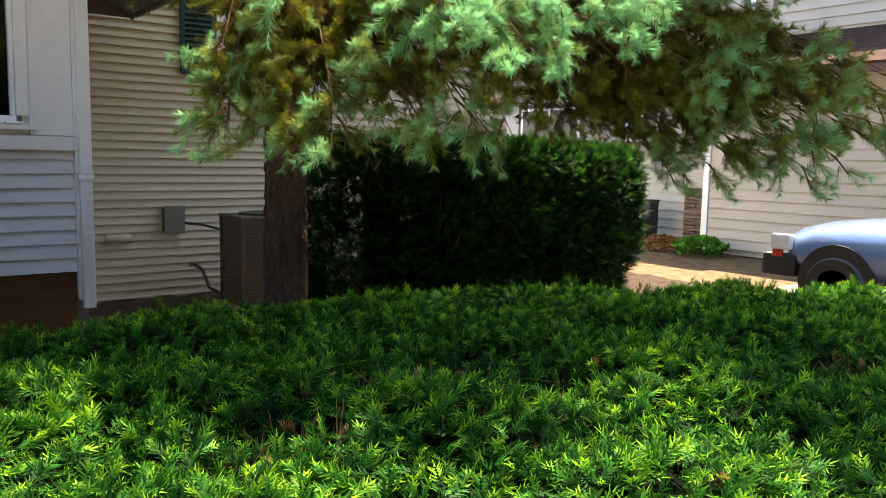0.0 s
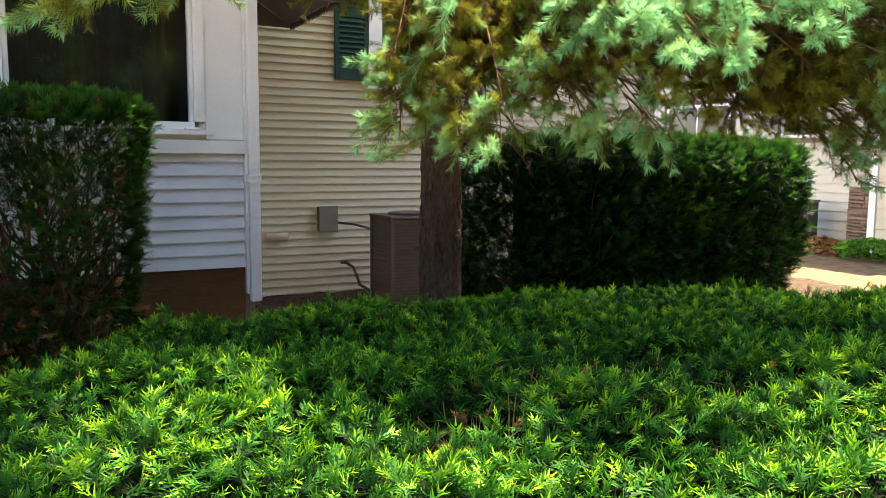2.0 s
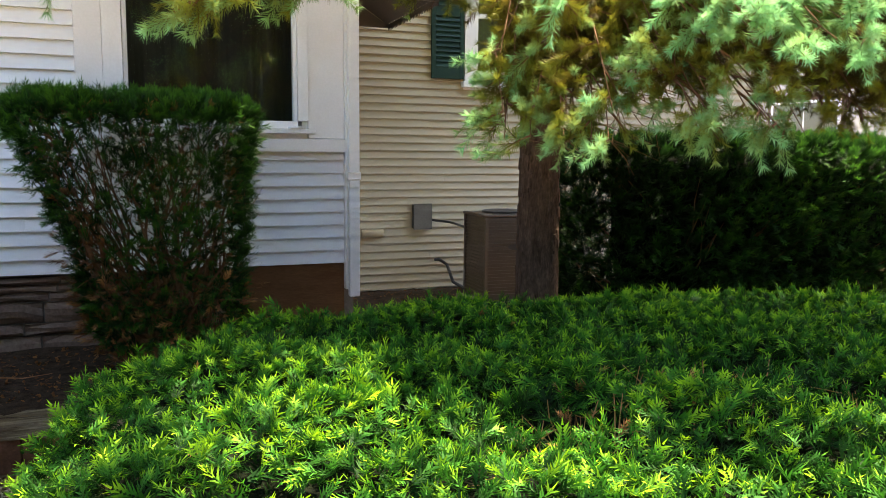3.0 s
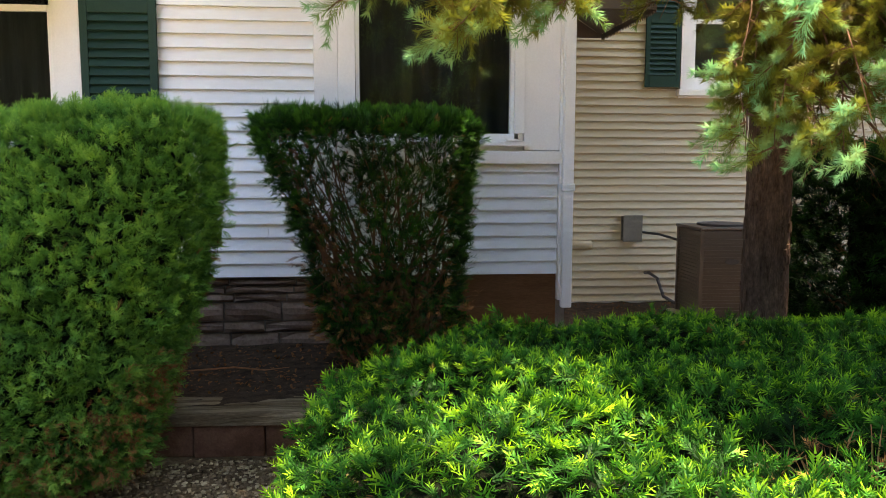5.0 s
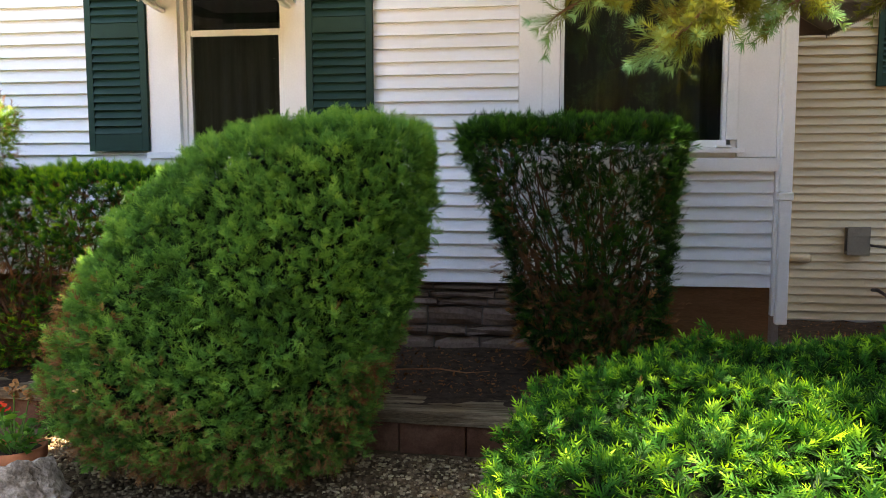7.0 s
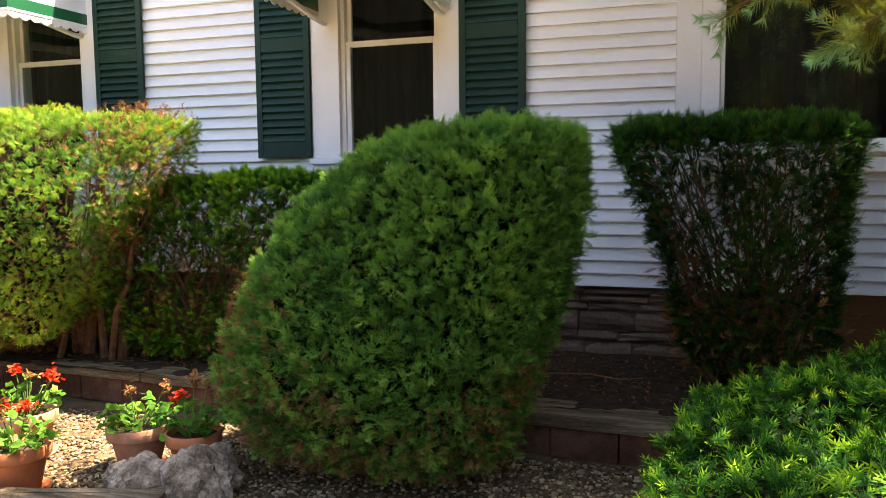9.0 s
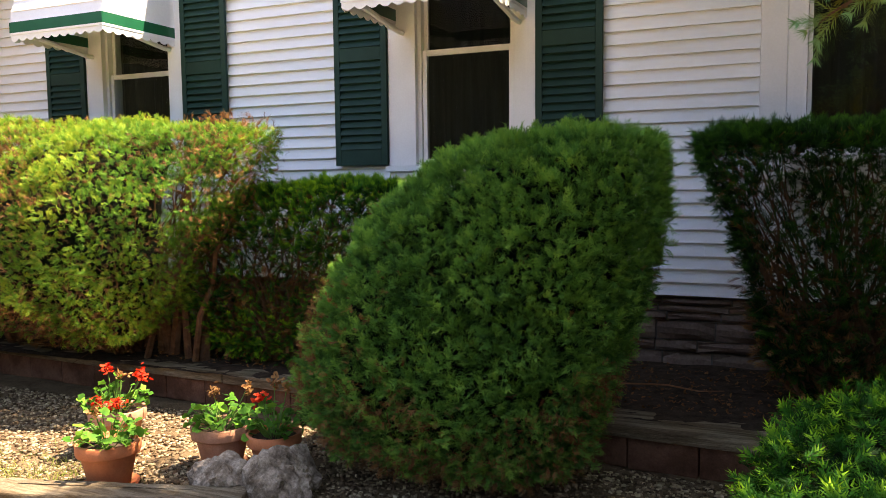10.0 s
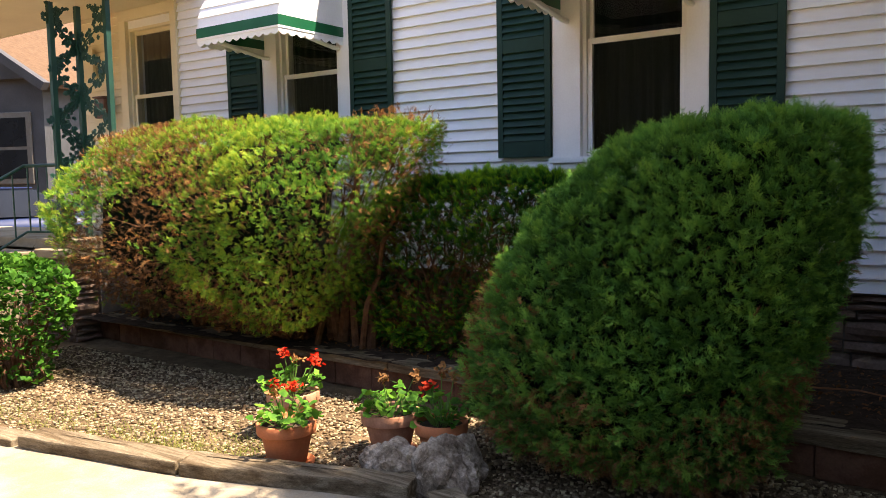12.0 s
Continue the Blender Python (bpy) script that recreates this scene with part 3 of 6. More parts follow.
bput("frame", -0.27, 0.872, 5.690, 5.80, 3.36, 3.42, TRIM)
bput("stop", 0.845, 0.871, 5.715, 5.79, 1.825, 3.36, TRIM)
bput("stop", -0.268, -0.24, 5.715, 5.79, 1.825, 3.36, TRIM)
bput("sill", -0.40, 0.99, 5.655, 5.80, 1.735, 1.768, TRIM)
bput("drip_cap", 0.80, 0.90, 5.640, 5.69, 1.770, 1.785, TRIM)
bput("panel", 0.948, 1.208, 5.712, 5.752, 1.705, 3.94, TRIM)
bput("ledge", -0.56, 1.206, 5.672, 5.752, 1.608, 1.700, TRIM)
bp = bput("pane", -0.262, 0.866, 5.755, 5.760, 1.82, 3.36, GLASS, 0)
bp.visible_shadow = False
bm = bmesh.new()
lo, hi = [], []
for k in range(71):
    f = k / 70
    x, y = -0.40 + f * 1.4, 6.02 + 0.02 * math.sin(f * 60) + 0.012 * math.sin(f * 19)
    lo.append(bm.verts.new((x - 0.29, y - 5.72, 1.7 - 1.79)))
    hi.append(bm.verts.new((x - 0.29, y - 5.72, 3.5 - 1.79)))
for k in range(70):
    bm.faces.new((lo[k], lo[k + 1], hi[k + 1], hi[k]))
thicken(bm, 0.004)
part("curtain", bm, CURTAIN, bw, "drawn curtain blackened so the window reads as unlit")


def shutter_at(x0, x1, z0, z1, y, label, group, slats=True):
    """Louvred shutter: stiles, rails and tilted slats."""
    w, h = x1 - x0, z1 - z0
    s = thing("shutter", label, "shutter", ((x0 + x1) / 2, y, z0), group)
    for sx in (-1, 1):
        part("stile", box(sx * w / 2 - (0.052 if sx > 0 else 0), sx * w / 2 + (0.052 if sx < 0 else 0), -0.03, 0, 0, h, 0.004), SHUTTER, s)
    rails = [(0, 0.13), (h * 0.46, h * 0.46 + 0.11), (h - 0.08, h)]
    for a, b in rails:
        part("rail", box(-w / 2 + 0.053, w / 2 - 0.053, -0.028, -0.002, a, b, 0.003), SHUTTER, s)
    part("backing", box(-w / 2 + 0.053, w / 2 - 0.053, -0.006, -0.001, 0.13, h - 0.08), SHUTTER, s)
    sl = bmesh.new()
    add_box(sl, -w / 2 + 0.053, w / 2 - 0.053, -0.004, 0.004, -0.032, 0.032)
    bmesh.ops.rotate(sl, cent=(0, 0, 0), matrix=Matrix.Rotation(radians(-28), 3, 'X'), verts=sl.verts)
    me = to_mesh("slat", sl)
    for (a, b), (c, d) in zip(rails, rails[1:]):
        n = max(1, int((c - b) / 0.056))
        for k in range(n):
            ob = part("slat", me, SHUTTER, s)
            ob.location = (0, -0.017, b + (k + 0.5) * (c - b) / n)
    return s


for a, b in ((-3.857, -3.368), (-2.117, -1.614), (-7.195, -6.685), (-5.475, -4.972)):
    shutter_at(a, b, 1.765, 3.62, 5.705, "dark green louvred wooden shutter beside a window", "shutters on the front wall")


def awning(x0, x1, yf, z_valance, label, group):
    """Curved metal awning: overlapping white slats, a green band and a scalloped valance."""
    a = thing("awning", label, "awning", ((x0 + x1) / 2, 5.72, z_valance), group)
    w, dep = x1 - x0, 5.71 - yf
    prof = []
    for k in range(9):
        t = k / 8
        ang = radians(4 + 78 * t)
        prof.append((-dep * math.cos(ang) ** 0.8 if k < 8 else 0.0, 0.125 + 0.60 * math.sin(ang)))
    prof[-1] = (-0.02, 0.74)
    # curved top of slats
    for (y0, z0), (y1, z1) in zip(prof, prof[1:]):
        bm = bmesh.new()
        for sx in (0,):
            q = [bm.verts.new(p) for p in ((-w / 2, y0 - 0.012, z0 - 0.006), (w / 2, y0 - 0.012, z0 - 0.006), (w / 2, y1, z1 + 0.004), (-w / 2, y1, z1 + 0.004))]
            bm.faces.new(q)
        thicken(bm, 0.006)
        part("slat", bm, AWNING_WHITE, a)
    # side panels in strips
    for sx in (-1, 1):
        for (y0, z0), (y1, z1) in zip(prof, prof[1:]):
            bm = bmesh.new()
            zt = z1
            q = [bm.verts.new(p) for p in ((sx * w / 2, y0, z0), (sx * w / 2, 0, z0), (sx * w / 2, 0, z1 + 0.004), (sx * w / 2, y1, z1 + 0.004))]
            bm.faces.new(q if sx > 0 else q[::-1])
            thicken(bm, 0.005)
            part("side_slat", bm, AWNING_WHITE, a)
    # green band and white line
    zb = prof[0][1]
    for nm, z0, z1, mt in (("green_band", 0.075, zb - 0.002, AWNING_GREEN), ("white_band", 0.055, 0.0735, AWNING_WHITE)):
        part(nm, box(-w / 2 - 0.004, w / 2 + 0.004, -dep - 0.012, -dep - 0.002, z0, z1), mt, a)
        for sx in (-1, 1):
            part(nm, box(sx * w / 2 - 0.005, sx * w / 2 + 0.005, -dep - 0.001, 0, z0, z1), mt, a)
    # scallops
    def valance(length, n):
        bm = bmesh.new()
        top, bot = [], []
        m = n * 8
        for k in range(m + 1):
            u = k / m
            top.append(bm.verts.new((length * (u - 0.5), 0, 0.06)))
            bot.append(bm.verts.new((length * (u - 0.5), 0, 0.022 - 0.024 * abs(math.sin(math.pi * n * u)) + 0.0)))
        for k in range(m):
            bm.faces.new((bot[k], bot[k + 1], top[k + 1], top[k]))
        thicken(bm, 0.004)
        return bm
    v = part("valance", valance(w, 11), AWNING_WHITE, a, "white scalloped valance")
    v.location = (0, -dep - 0.004, 0)
    for sx in (-1, 1):
        v = part("valance", valance(dep, 8), AWNING_WHITE, a, "white scalloped valance")
        v.location, v.rotation_euler = (sx * w / 2, -dep / 2, 0), (0, 0, radians(90))
        part("bracket", tube([(sx * (w / 2 - 0.06), 0, -0.02), (sx * (w / 2 - 0.06), -0.1, -0.02), (sx * (w / 2 - 0.06), -dep + 0.03, 0.09)], 0.022), TRIM, a)
    return a


awning(-6.64, -5.56, 4.86, 2.885, "white metal awning with green band and scalloped edge", "window awnings")
awning(-3.29, -2.19, 4.86, 2.835, "white metal awning with green band and scalloped edge", "window awnings")

# brown awning on the side wall
ba = thing("side_awning", "dark brown metal awning with a toothed edge on the side wall", "awning", (1.31, 7.8, 2.97))
bm = bmesh.new()
n = 34
rows_ = []
for x, z in ((0.0, 0.55), (0.55, 0.36), (1.07, 0.03)):
    rows_.append([bm.verts.new((x, -0.85 + 1.62 * k / n, z + 0.018 * (k % 2))) for k in range(n + 1)])
for a, b in zip(rows_, rows_[1:]):
    for k in range(n):
        bm.faces.new((a[k], a[k + 1], b[k + 1], b[k]))
thicken(bm, 0.006)
part("canopy", bm, AWNING_BROWN, ba)
bm = bmesh.new()
top, bot = [], []
for k in range(n * 2 + 1):
    y = -0.85 + 1.62 * k / (n * 2)
    top.append(bm.verts.new((1.075, y, 0.04)))
    bot.append(bm.verts.new((1.075, y, 0.0 - 0.035 * (k % 2))))
for k in range(n * 2):
    bm.faces.new((bot[k], bot[k + 1], top[k + 1], top[k]))
thicken(bm, 0.005)
part("toothed_edge", bm, AWNING_BROWN, ba)
for y in (-0.85, 0.77):
    bm = bmesh.new()
    bm.faces.new([bm.verts.new(p) for p in ((0, y, 0.53), (0, y, 0.0), (1.07, y, 0.0), (1.07, y, 0.03), (0.55, y, 0.35))])
    thicken(bm, 0.006)
    part("end_panel", bm, AWNING_BROWN, ba)

# corner board and downspout
cb = thing("corner_board", "white corner board with a joint and a slim downspout", "trim", (1.255, 5.70, 0.55), kind="structure")
part("board", box(-0.046, 0.046, -0.012, 0.05, 0.05, 3.4, 0.004), TRIM, cb)
part("downspout", box(-0.03, 0.05, -0.07, -0.013, 0.0, 3.4, 0.012), TRIM, cb)
part("collar", box(-0.04, 0.058, -0.078, -0.012, 0.86, 0.915, 0.008), TRIM, cb)

# ---- cream side wing with the air conditioner ----
H_W5 = (3.50, 4.45, 2.53, 3.9)
wall_wing = wall_with_holes("wall_wing", 1.31, 7.75, 0.0, 5.4, 8.80, 9.0, [H_W5], TRIM, "cream clapboard wall set back behind the spruce")
tagged(part("wall_wing_end", box(7.60, 7.75, 9.002, 13, 0, 5.4), TRIM), "end wall of the cream wing", "wall", kind="structure")
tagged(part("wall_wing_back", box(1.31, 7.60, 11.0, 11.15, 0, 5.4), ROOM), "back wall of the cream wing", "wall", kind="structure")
tagged(part("ceiling_wing", box(1.0, 8.0, 8.4, 13.2, 5.4, 5.55), SHINGLE_BROWN), "flat eave above the cream wing", "ceiling", kind="structure")
w5 = thing("window_5", "white double-hung window in the cream wall behind spruce boughs", "window", (3.975, 8.8, 2.53), kind="structure")


def wput(nm, a, b, c, d, e, f, material, bevel=0.003):
    bm = box(a, b, c, d, e, f, bevel)
    bmesh.ops.translate(bm, vec=-Vector(w5.location), verts=bm.verts)
    return part(nm, bm, material, w5)


wput("casing", 3.36, 3.50, 8.735, 8.802, 2.45, 4.0, TRIM)
wput("casing", 4.45, 4.59, 8.735, 8.802, 2.45, 4.0, TRIM)
wput("head_casing", 3.36, 4.59, 8.733, 8.802, 4.0, 4.12, TRIM)
wput("sill", 3.33, 4.62, 8.70, 8.85, 2.38, 2.448, TRIM)
wput("sash", 3.50, 3.55, 8.80, 8.84, 2.53, 3.9, TRIM)
wput("sash", 4.40, 4.45, 8.80, 8.84, 2.53, 3.9, TRIM)
wput("sash", 3.55, 4.40, 8.801, 8.839, 2.53, 2.59, TRIM)
wput("sash", 3.55, 4.40, 8.801, 8.839, 3.19, 3.24, TRIM)
wp = wput("pane", 3.548, 4.402, 8.818, 8.822, 2.58, 3.9, GLASS, 0)
wp.visible_shadow = False
shutter_at(2.945, 3.345, 2.47, 4.0, 8.755, "dark green louvred shutter on the cream wall", "shutters on the cream wall")

# ---- air conditioner and wall fittings ----
ac = thing("air_conditioner", "brown-grey outdoor condenser unit standing beside the cream wall", "air conditioner", (3.46, 7.78, 0.02))
part("pad", box(-0.42, 0.42, -0.36, 0.36, -0.02, 0.04, 0.01), CONCRETE, ac)
part("body", box(-0.335, 0.335, -0.28, 0.28, 0.042, 0.93, 0.012), AC_PAINT, ac)
for sx, sy in ((-1, -1), (1, -1), (-1, 1), (1, 1)):
    part("corner_post", box(sx * 0.335 - 0.02, sx * 0.335 + 0.02, sy * 0.28 - 0.02, sy * 0.28 + 0.02, 0.042, 0.935, 0.006), AC_PAINT, ac)
part("lid", box(-0.365, 0.365, -0.31, 0.31, 0.936, 0.965, 0.012), AC_PAINT, ac)
part("fan_guard", lathe([(0.25, 0.966), (0.25, 0.985), (0.235, 0.99), (0.03, 0.998)], 24), BLACK, ac)
lv = to_mesh("louvre", box(-0.31, 0.31, -0.292, -0.281, -0.004, 0.004))
for k in range(22):
    part("louvre", lv, AC_PAINT, ac).location = (0, 0, 0.12 + k * 0.036)
lv2 = to_mesh("louvre", box(-0.347, -0.336, -0.255, 0.255, -0.004, 0.004))
for k in range(22):
    part("louvre", lv2, AC_PAINT, ac).location = (0, 0, 0.12 + k * 0.036)
bm = lathe([(0.05, 0), (0.05, 0.006)], 20)
bmesh.ops.rotate(bm, cent=(0, 0, 0), matrix=Matrix.Rotation(radians(90), 3, 'X'), verts=bm.verts)
bmesh.ops.scale(bm, vec=(1.5, 1, 0.6), verts=bm.verts)
bdg = part("badge", bm, BLACK, ac, "small dark oval badge")
bdg.location = (-0.02, -0.297, 0.62)

sb = thing("switch_box", "grey metal electrical switch box on the cream wall", "electrical box", (2.83, 8.775, 0.74))
part("body", box(-0.105, 0.105, -0.10, 0.0, 0, 0.28, 0.008), GREY_METAL, sb)
part("cover", box(-0.112, 0.112, -0.112, -0.101, -0.008, 0.292, 0.004), GREY_METAL, sb)
part("hinge", box(-0.118, -0.1125, -0.105, -0.08, 0.04, 0.24), BLACK, sb)
cable = tagged(smooth(part("cable", tube([(2.94, 8.73, 0.84), (3.0, 8.70, 0.83), (3.08, 8.5, 0.83), (3.12, 8.2, 0.81), (3.14, 8.04, 0.80)], 0.014), BLACK)), "black flexible conduit from switch box to condenser", "cable")
cable2 = tagged(smooth(part("hose", tube([(3.02, 8.76, 0.36), (3.02, 8.62, 0.38), (3.05, 8.45, 0.34), (3.07, 8.3, 0.16), (3.12, 8.05, 0.12)], 0.018), BLACK)), "black insulated pipe curving to the condenser", "pipe")
pp = tagged(smooth(part("vent_pipe", tube([(2.12, 8.72, 0.70), (2.34, 8.72, 0.695), (2.37, 8.72, 0.695)], [0.05, 0.05, 0.044], 14), SIDING_TAN)), "short cream pipe stub on the cream wall", "pipe")


# ---- low yew hedge along the front ----
def tones(n, base=0.45, spread=0.16):
    return np.clip(rng.normal(base, spread, n), 0, 1)


HEDGE = [(0.0, -0.20, 4.7, 0.45, 3.40), (0.45, -0.37, 4.9, 0.28, 3.56), (0.76, -0.42, 4.95, 0.22, 3.60), (0.85, -0.34, 4.85, 0.32, 3.52), (0.905, 0.0, 4.55, 0.60, 3.25), (0.93, 1.6, 2.8, 1.6, 2.2)]


def askew(P):
    """The hedge's back runs at an angle to the house: deeper at its western end."""
    P[:, 1] -= 0.22 * (P[:, 0] - 1.6) * np.clip((P[:, 1] - 0.3) / 3.3, 0, 1)
    return P


hedge = thing("yew_hedge", "low spreading yew hedge with bright fresh tips and brown gaps", "hedge", (2.2, 1.9, 0))
P, N = hull_points(HEDGE, 40000, 2.5, 11)
P = askew(P)
bump = lumps(P, 5.0, 5)
P = P + N * (0.045 * bump[:, None]) + rng.normal(0, 0.012, P.shape)
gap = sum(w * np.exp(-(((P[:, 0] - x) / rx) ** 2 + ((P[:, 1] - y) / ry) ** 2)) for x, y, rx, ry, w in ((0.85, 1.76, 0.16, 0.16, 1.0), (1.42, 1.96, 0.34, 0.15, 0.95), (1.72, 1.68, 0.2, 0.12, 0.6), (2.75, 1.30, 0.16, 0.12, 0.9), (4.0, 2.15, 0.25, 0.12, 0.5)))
P[:, 2] -= 0.07 * np.clip(gap, 0, 1)
keep = (rng.random(len(P)) > gap * 0.88) & ((P[:, 2] > 0.35) | (rng.random(len(P)) < 0.5))
Pg, Ng, gapk = P[keep], N[keep], gap[keep]
D = Ng * 0.20 + np.array([0, -0.12, 0.05]) + rng.normal(0, 0.5, Ng.shape) * (1, 1, 0.32)
sz = rng.uniform(0.048, 0.084, len(Pg))
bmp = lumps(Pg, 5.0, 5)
# tone drops in gaps and hollows, which puts their shade into the leaf colour
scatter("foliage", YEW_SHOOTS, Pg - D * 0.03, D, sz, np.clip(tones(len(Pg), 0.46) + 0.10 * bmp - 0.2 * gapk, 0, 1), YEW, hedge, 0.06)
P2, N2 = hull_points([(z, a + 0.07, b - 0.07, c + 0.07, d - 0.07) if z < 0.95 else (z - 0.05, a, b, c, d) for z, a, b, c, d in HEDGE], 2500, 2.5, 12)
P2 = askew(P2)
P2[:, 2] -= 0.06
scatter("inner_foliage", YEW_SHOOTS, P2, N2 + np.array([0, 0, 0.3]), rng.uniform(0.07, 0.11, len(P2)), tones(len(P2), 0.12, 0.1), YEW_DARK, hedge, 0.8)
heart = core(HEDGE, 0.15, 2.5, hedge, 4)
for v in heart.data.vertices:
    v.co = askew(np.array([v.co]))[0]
# bare twigs and dead shoots in the gaps
m = (gap > 0.4) & (P[:, 2] > 0.7)
Pd = P[m]
Pd = Pd[rng.choice(len(Pd), min(240, len(Pd)), replace=False)] + rng.normal(0, 0.03, (min(240, len(Pd)), 3))
bm = bmesh.new()
for p in Pd:
    b = Vector(p) - Vector((0, 0, 0.10))
    d = Vector(rng.normal(0, 0.9, 3)) + Vector((0, 0, 0.9))
    d.normalize()
    add_tube(bm, [b, b + d * 0.07 + Vector(rng.normal(0, 0.012, 3)), b + d * 0.14], [0.0026, 0.0020, 0.0009], 4)
part("bare_twigs", bm, DEADWOOD, hedge, "bare brown twigs in the gaps")["kind"] = "stuff"
Pd = np.concatenate([P[(gap > 0.3)][:70], P[rng.choice(len(P), 60)]])
scatter("dead_shoots", YEW_SHOOTS, Pd - [0, 0, 0.01], np.tile([0, -0.1, 0.3], (len(Pd), 1)), rng.uniform(0.035, 0.06, len(Pd)), tones(len(Pd), 0.5, 0.25), DEAD, hedge, 0.7)
stems("branch", (2.2, 1.9, 0.0), [(rng.uniform(-0.3, 4.7), rng.uniform(0.5, 3.3), rng.uniform(0.6, 0.86)) for k in range(90)], 0.016, TWIG, hedge, 0.05, 3)
for o in hedge.children:
    o.matrix_parent_inverse = Matrix.Translation(-Vector(hedge.location))


def bush(name, label, at, rows, n, protos, material, size, expo=3.0, seed=0, base_tone=0.45, inner=None, inner_n=0, lump=0.03, lump_scale=5.0, tilt=(0, -0.1, 0.3), spread=0.5, drop=None,
         heart=0.0, out=0.6, stem_n=0, stem_base=None, stem_r=0.018, dead=0, stem_mat=None, group="", category="bush", dead_top=False):
    b = thing(name, label, category, (at[0], at[1], 0.0), group)
    P, N = hull_points(rows, n, expo, seed)
    bumps = lumps(P, lump_scale, seed + 1)
    P = P + N * (lump * bumps[:, None]) - N * np.abs(rng.normal(0, 0.03, len(P)))[:, None]
    if drop is not None:
        k = rng.random(len(P)) > drop(P)
        P, N, bumps = P[k], N[k], bumps[k]
    D = N * out + np.array(tilt)
    # raised clumps toned lighter and hollows darker, as light falls on them
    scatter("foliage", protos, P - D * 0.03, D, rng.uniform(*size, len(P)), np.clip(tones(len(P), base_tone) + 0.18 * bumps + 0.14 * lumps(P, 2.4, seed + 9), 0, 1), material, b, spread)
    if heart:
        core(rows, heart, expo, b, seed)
    if inner_n:
        rows2 = [(z - 0.04 * (k > len(rows) / 2), a + 0.09, c - 0.09, d + 0.09, e - 0.09) if (c - a) > 0.3 and (e - d) > 0.3 else (z - 0.08, a, c, d, e) for k, (z, a, c, d, e) in enumerate(rows)]
        P2, N2 = hull_points(rows2, inner_n, expo, seed + 2)
        P2 = P2 - N2 * np.abs(rng.normal(0, 0.05, len(P2)))[:, None]
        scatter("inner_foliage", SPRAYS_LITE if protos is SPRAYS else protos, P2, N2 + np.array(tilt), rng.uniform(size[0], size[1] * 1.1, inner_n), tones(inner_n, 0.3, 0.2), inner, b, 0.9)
    if dead:
        P3, N3 = hull_points(rows, dead * 3, expo, seed + 3)
        w = np.clip(0.35 + 1.0 * lumps(P3, 3.0, seed + 7), 0.02, 1) * np.interp(P3[:, 2], [0.2, 0.6, 0.95, 1.3], [1.0, 0.85, 0.3, 0.0] if not dead_top else [1, 1, 1, 0.8])
        k = rng.random(len(P3)) < w
        P3, N3 = P3[k][:dead] + N3[k][:dead] * 0.03, N3[k][:dead]
        scatter("dead_sprays", SPRAYS_LITE if protos is SPRAYS else protos, P3, N3 + np.array(tilt), rng.uniform(size[0] * 0.7, size[1] * 0.9, len(P3)), tones(len(P3), 0.45, 0.25), DEAD, b, 0.7, label="brown dead sprays")
    if stem_n:
        T, TN = hull_points(rows, stem_n, expo, seed + 5)
        T = T - TN * 0.05
        stems("branch", stem_base, T, stem_r, stem_mat or TWIG, b, 0.05, seed + 6)
    for o in b.children:
        o.matrix_parent_inverse = Matrix.Translation(-Vector(b.location))
    return b


# clipped juniper leaning out over the gravel
JUN = [(0.12, -2.25, -1.40, 3.55, 4.15), (0.22, -2.68, -1.28, 3.34, 4.40), (0.38, -2.88, -1.24, 3.25, 4.52), (0.60, -2.87, -1.18, 3.22, 4.62), (0.85, -2.80, -1.08, 3.25, 4.64), (1.15, -2.69, -1.00, 3.32, 4.64), (1.40, -2.52, -0.95, 3.42, 4.62),
       (1.60, -2.33, -0.93, 3.52, 4.56), (1.75, -2.12, -0.94, 3.62, 4.50), (1.835, -1.92, -0.98, 3.74, 4.42), (1.875, -1.62, -1.15, 3.92, 4.28)]
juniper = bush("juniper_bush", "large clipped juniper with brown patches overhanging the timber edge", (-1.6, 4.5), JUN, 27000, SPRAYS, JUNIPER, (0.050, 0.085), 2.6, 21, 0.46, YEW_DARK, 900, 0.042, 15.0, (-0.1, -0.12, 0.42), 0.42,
               heart=0.16, out=0.45, stem_n=40, stem_base=(-1.6, 4.55, 0.26), stem_r=0.022, dead=5000)

# open vase-shaped yew by the foundation
VASE = [(0.30, -0.15, 0.12, 4.85, 5.1), (0.55, -0.45, 0.40, 4.6, 5.35), (0.95, -0.56, 0.42, 4.5, 5.45), (1.40, -0.70, 0.44, 4.42, 5.5), (1.70, -0.82, 0.47, 4.38, 5.5), (1.84, -0.88, 0.48, 4.4, 5.5), (1.90, -0.80, 0.42, 4.48, 5.42), (1.915, -0.4, 0.1, 4.8, 5.1)]
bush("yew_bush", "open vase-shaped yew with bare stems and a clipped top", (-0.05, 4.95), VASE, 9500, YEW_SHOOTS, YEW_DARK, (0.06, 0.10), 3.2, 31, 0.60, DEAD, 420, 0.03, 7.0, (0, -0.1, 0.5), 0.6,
     drop=lambda P: np.where(P[:, 2] > 1.76, 0.0, np.where(P[:, 2] < 0.7, 0.35, 0.46 + 0.45 * lumps(P, 5.0, 40))), stem_n=100, stem_base=(-0.05, 4.95, 0.26), stem_r=0.014, dead=420)

# dark dense yew behind the spruce
DARKY = [(0.05, 2.9, 4.6, 4.3, 5.0), (0.4, 2.55, 5.1, 4.1, 5.2), (0.9, 2.42, 5.28, 4.05, 5.25), (1.4, 2.40, 5.36, 4.05, 5.25), (1.62, 2.42, 5.36, 4.08, 5.22), (1.70, 2.5, 5.26, 4.15, 5.15), (1.72, 3.2, 4.6, 4.5, 4.8)]
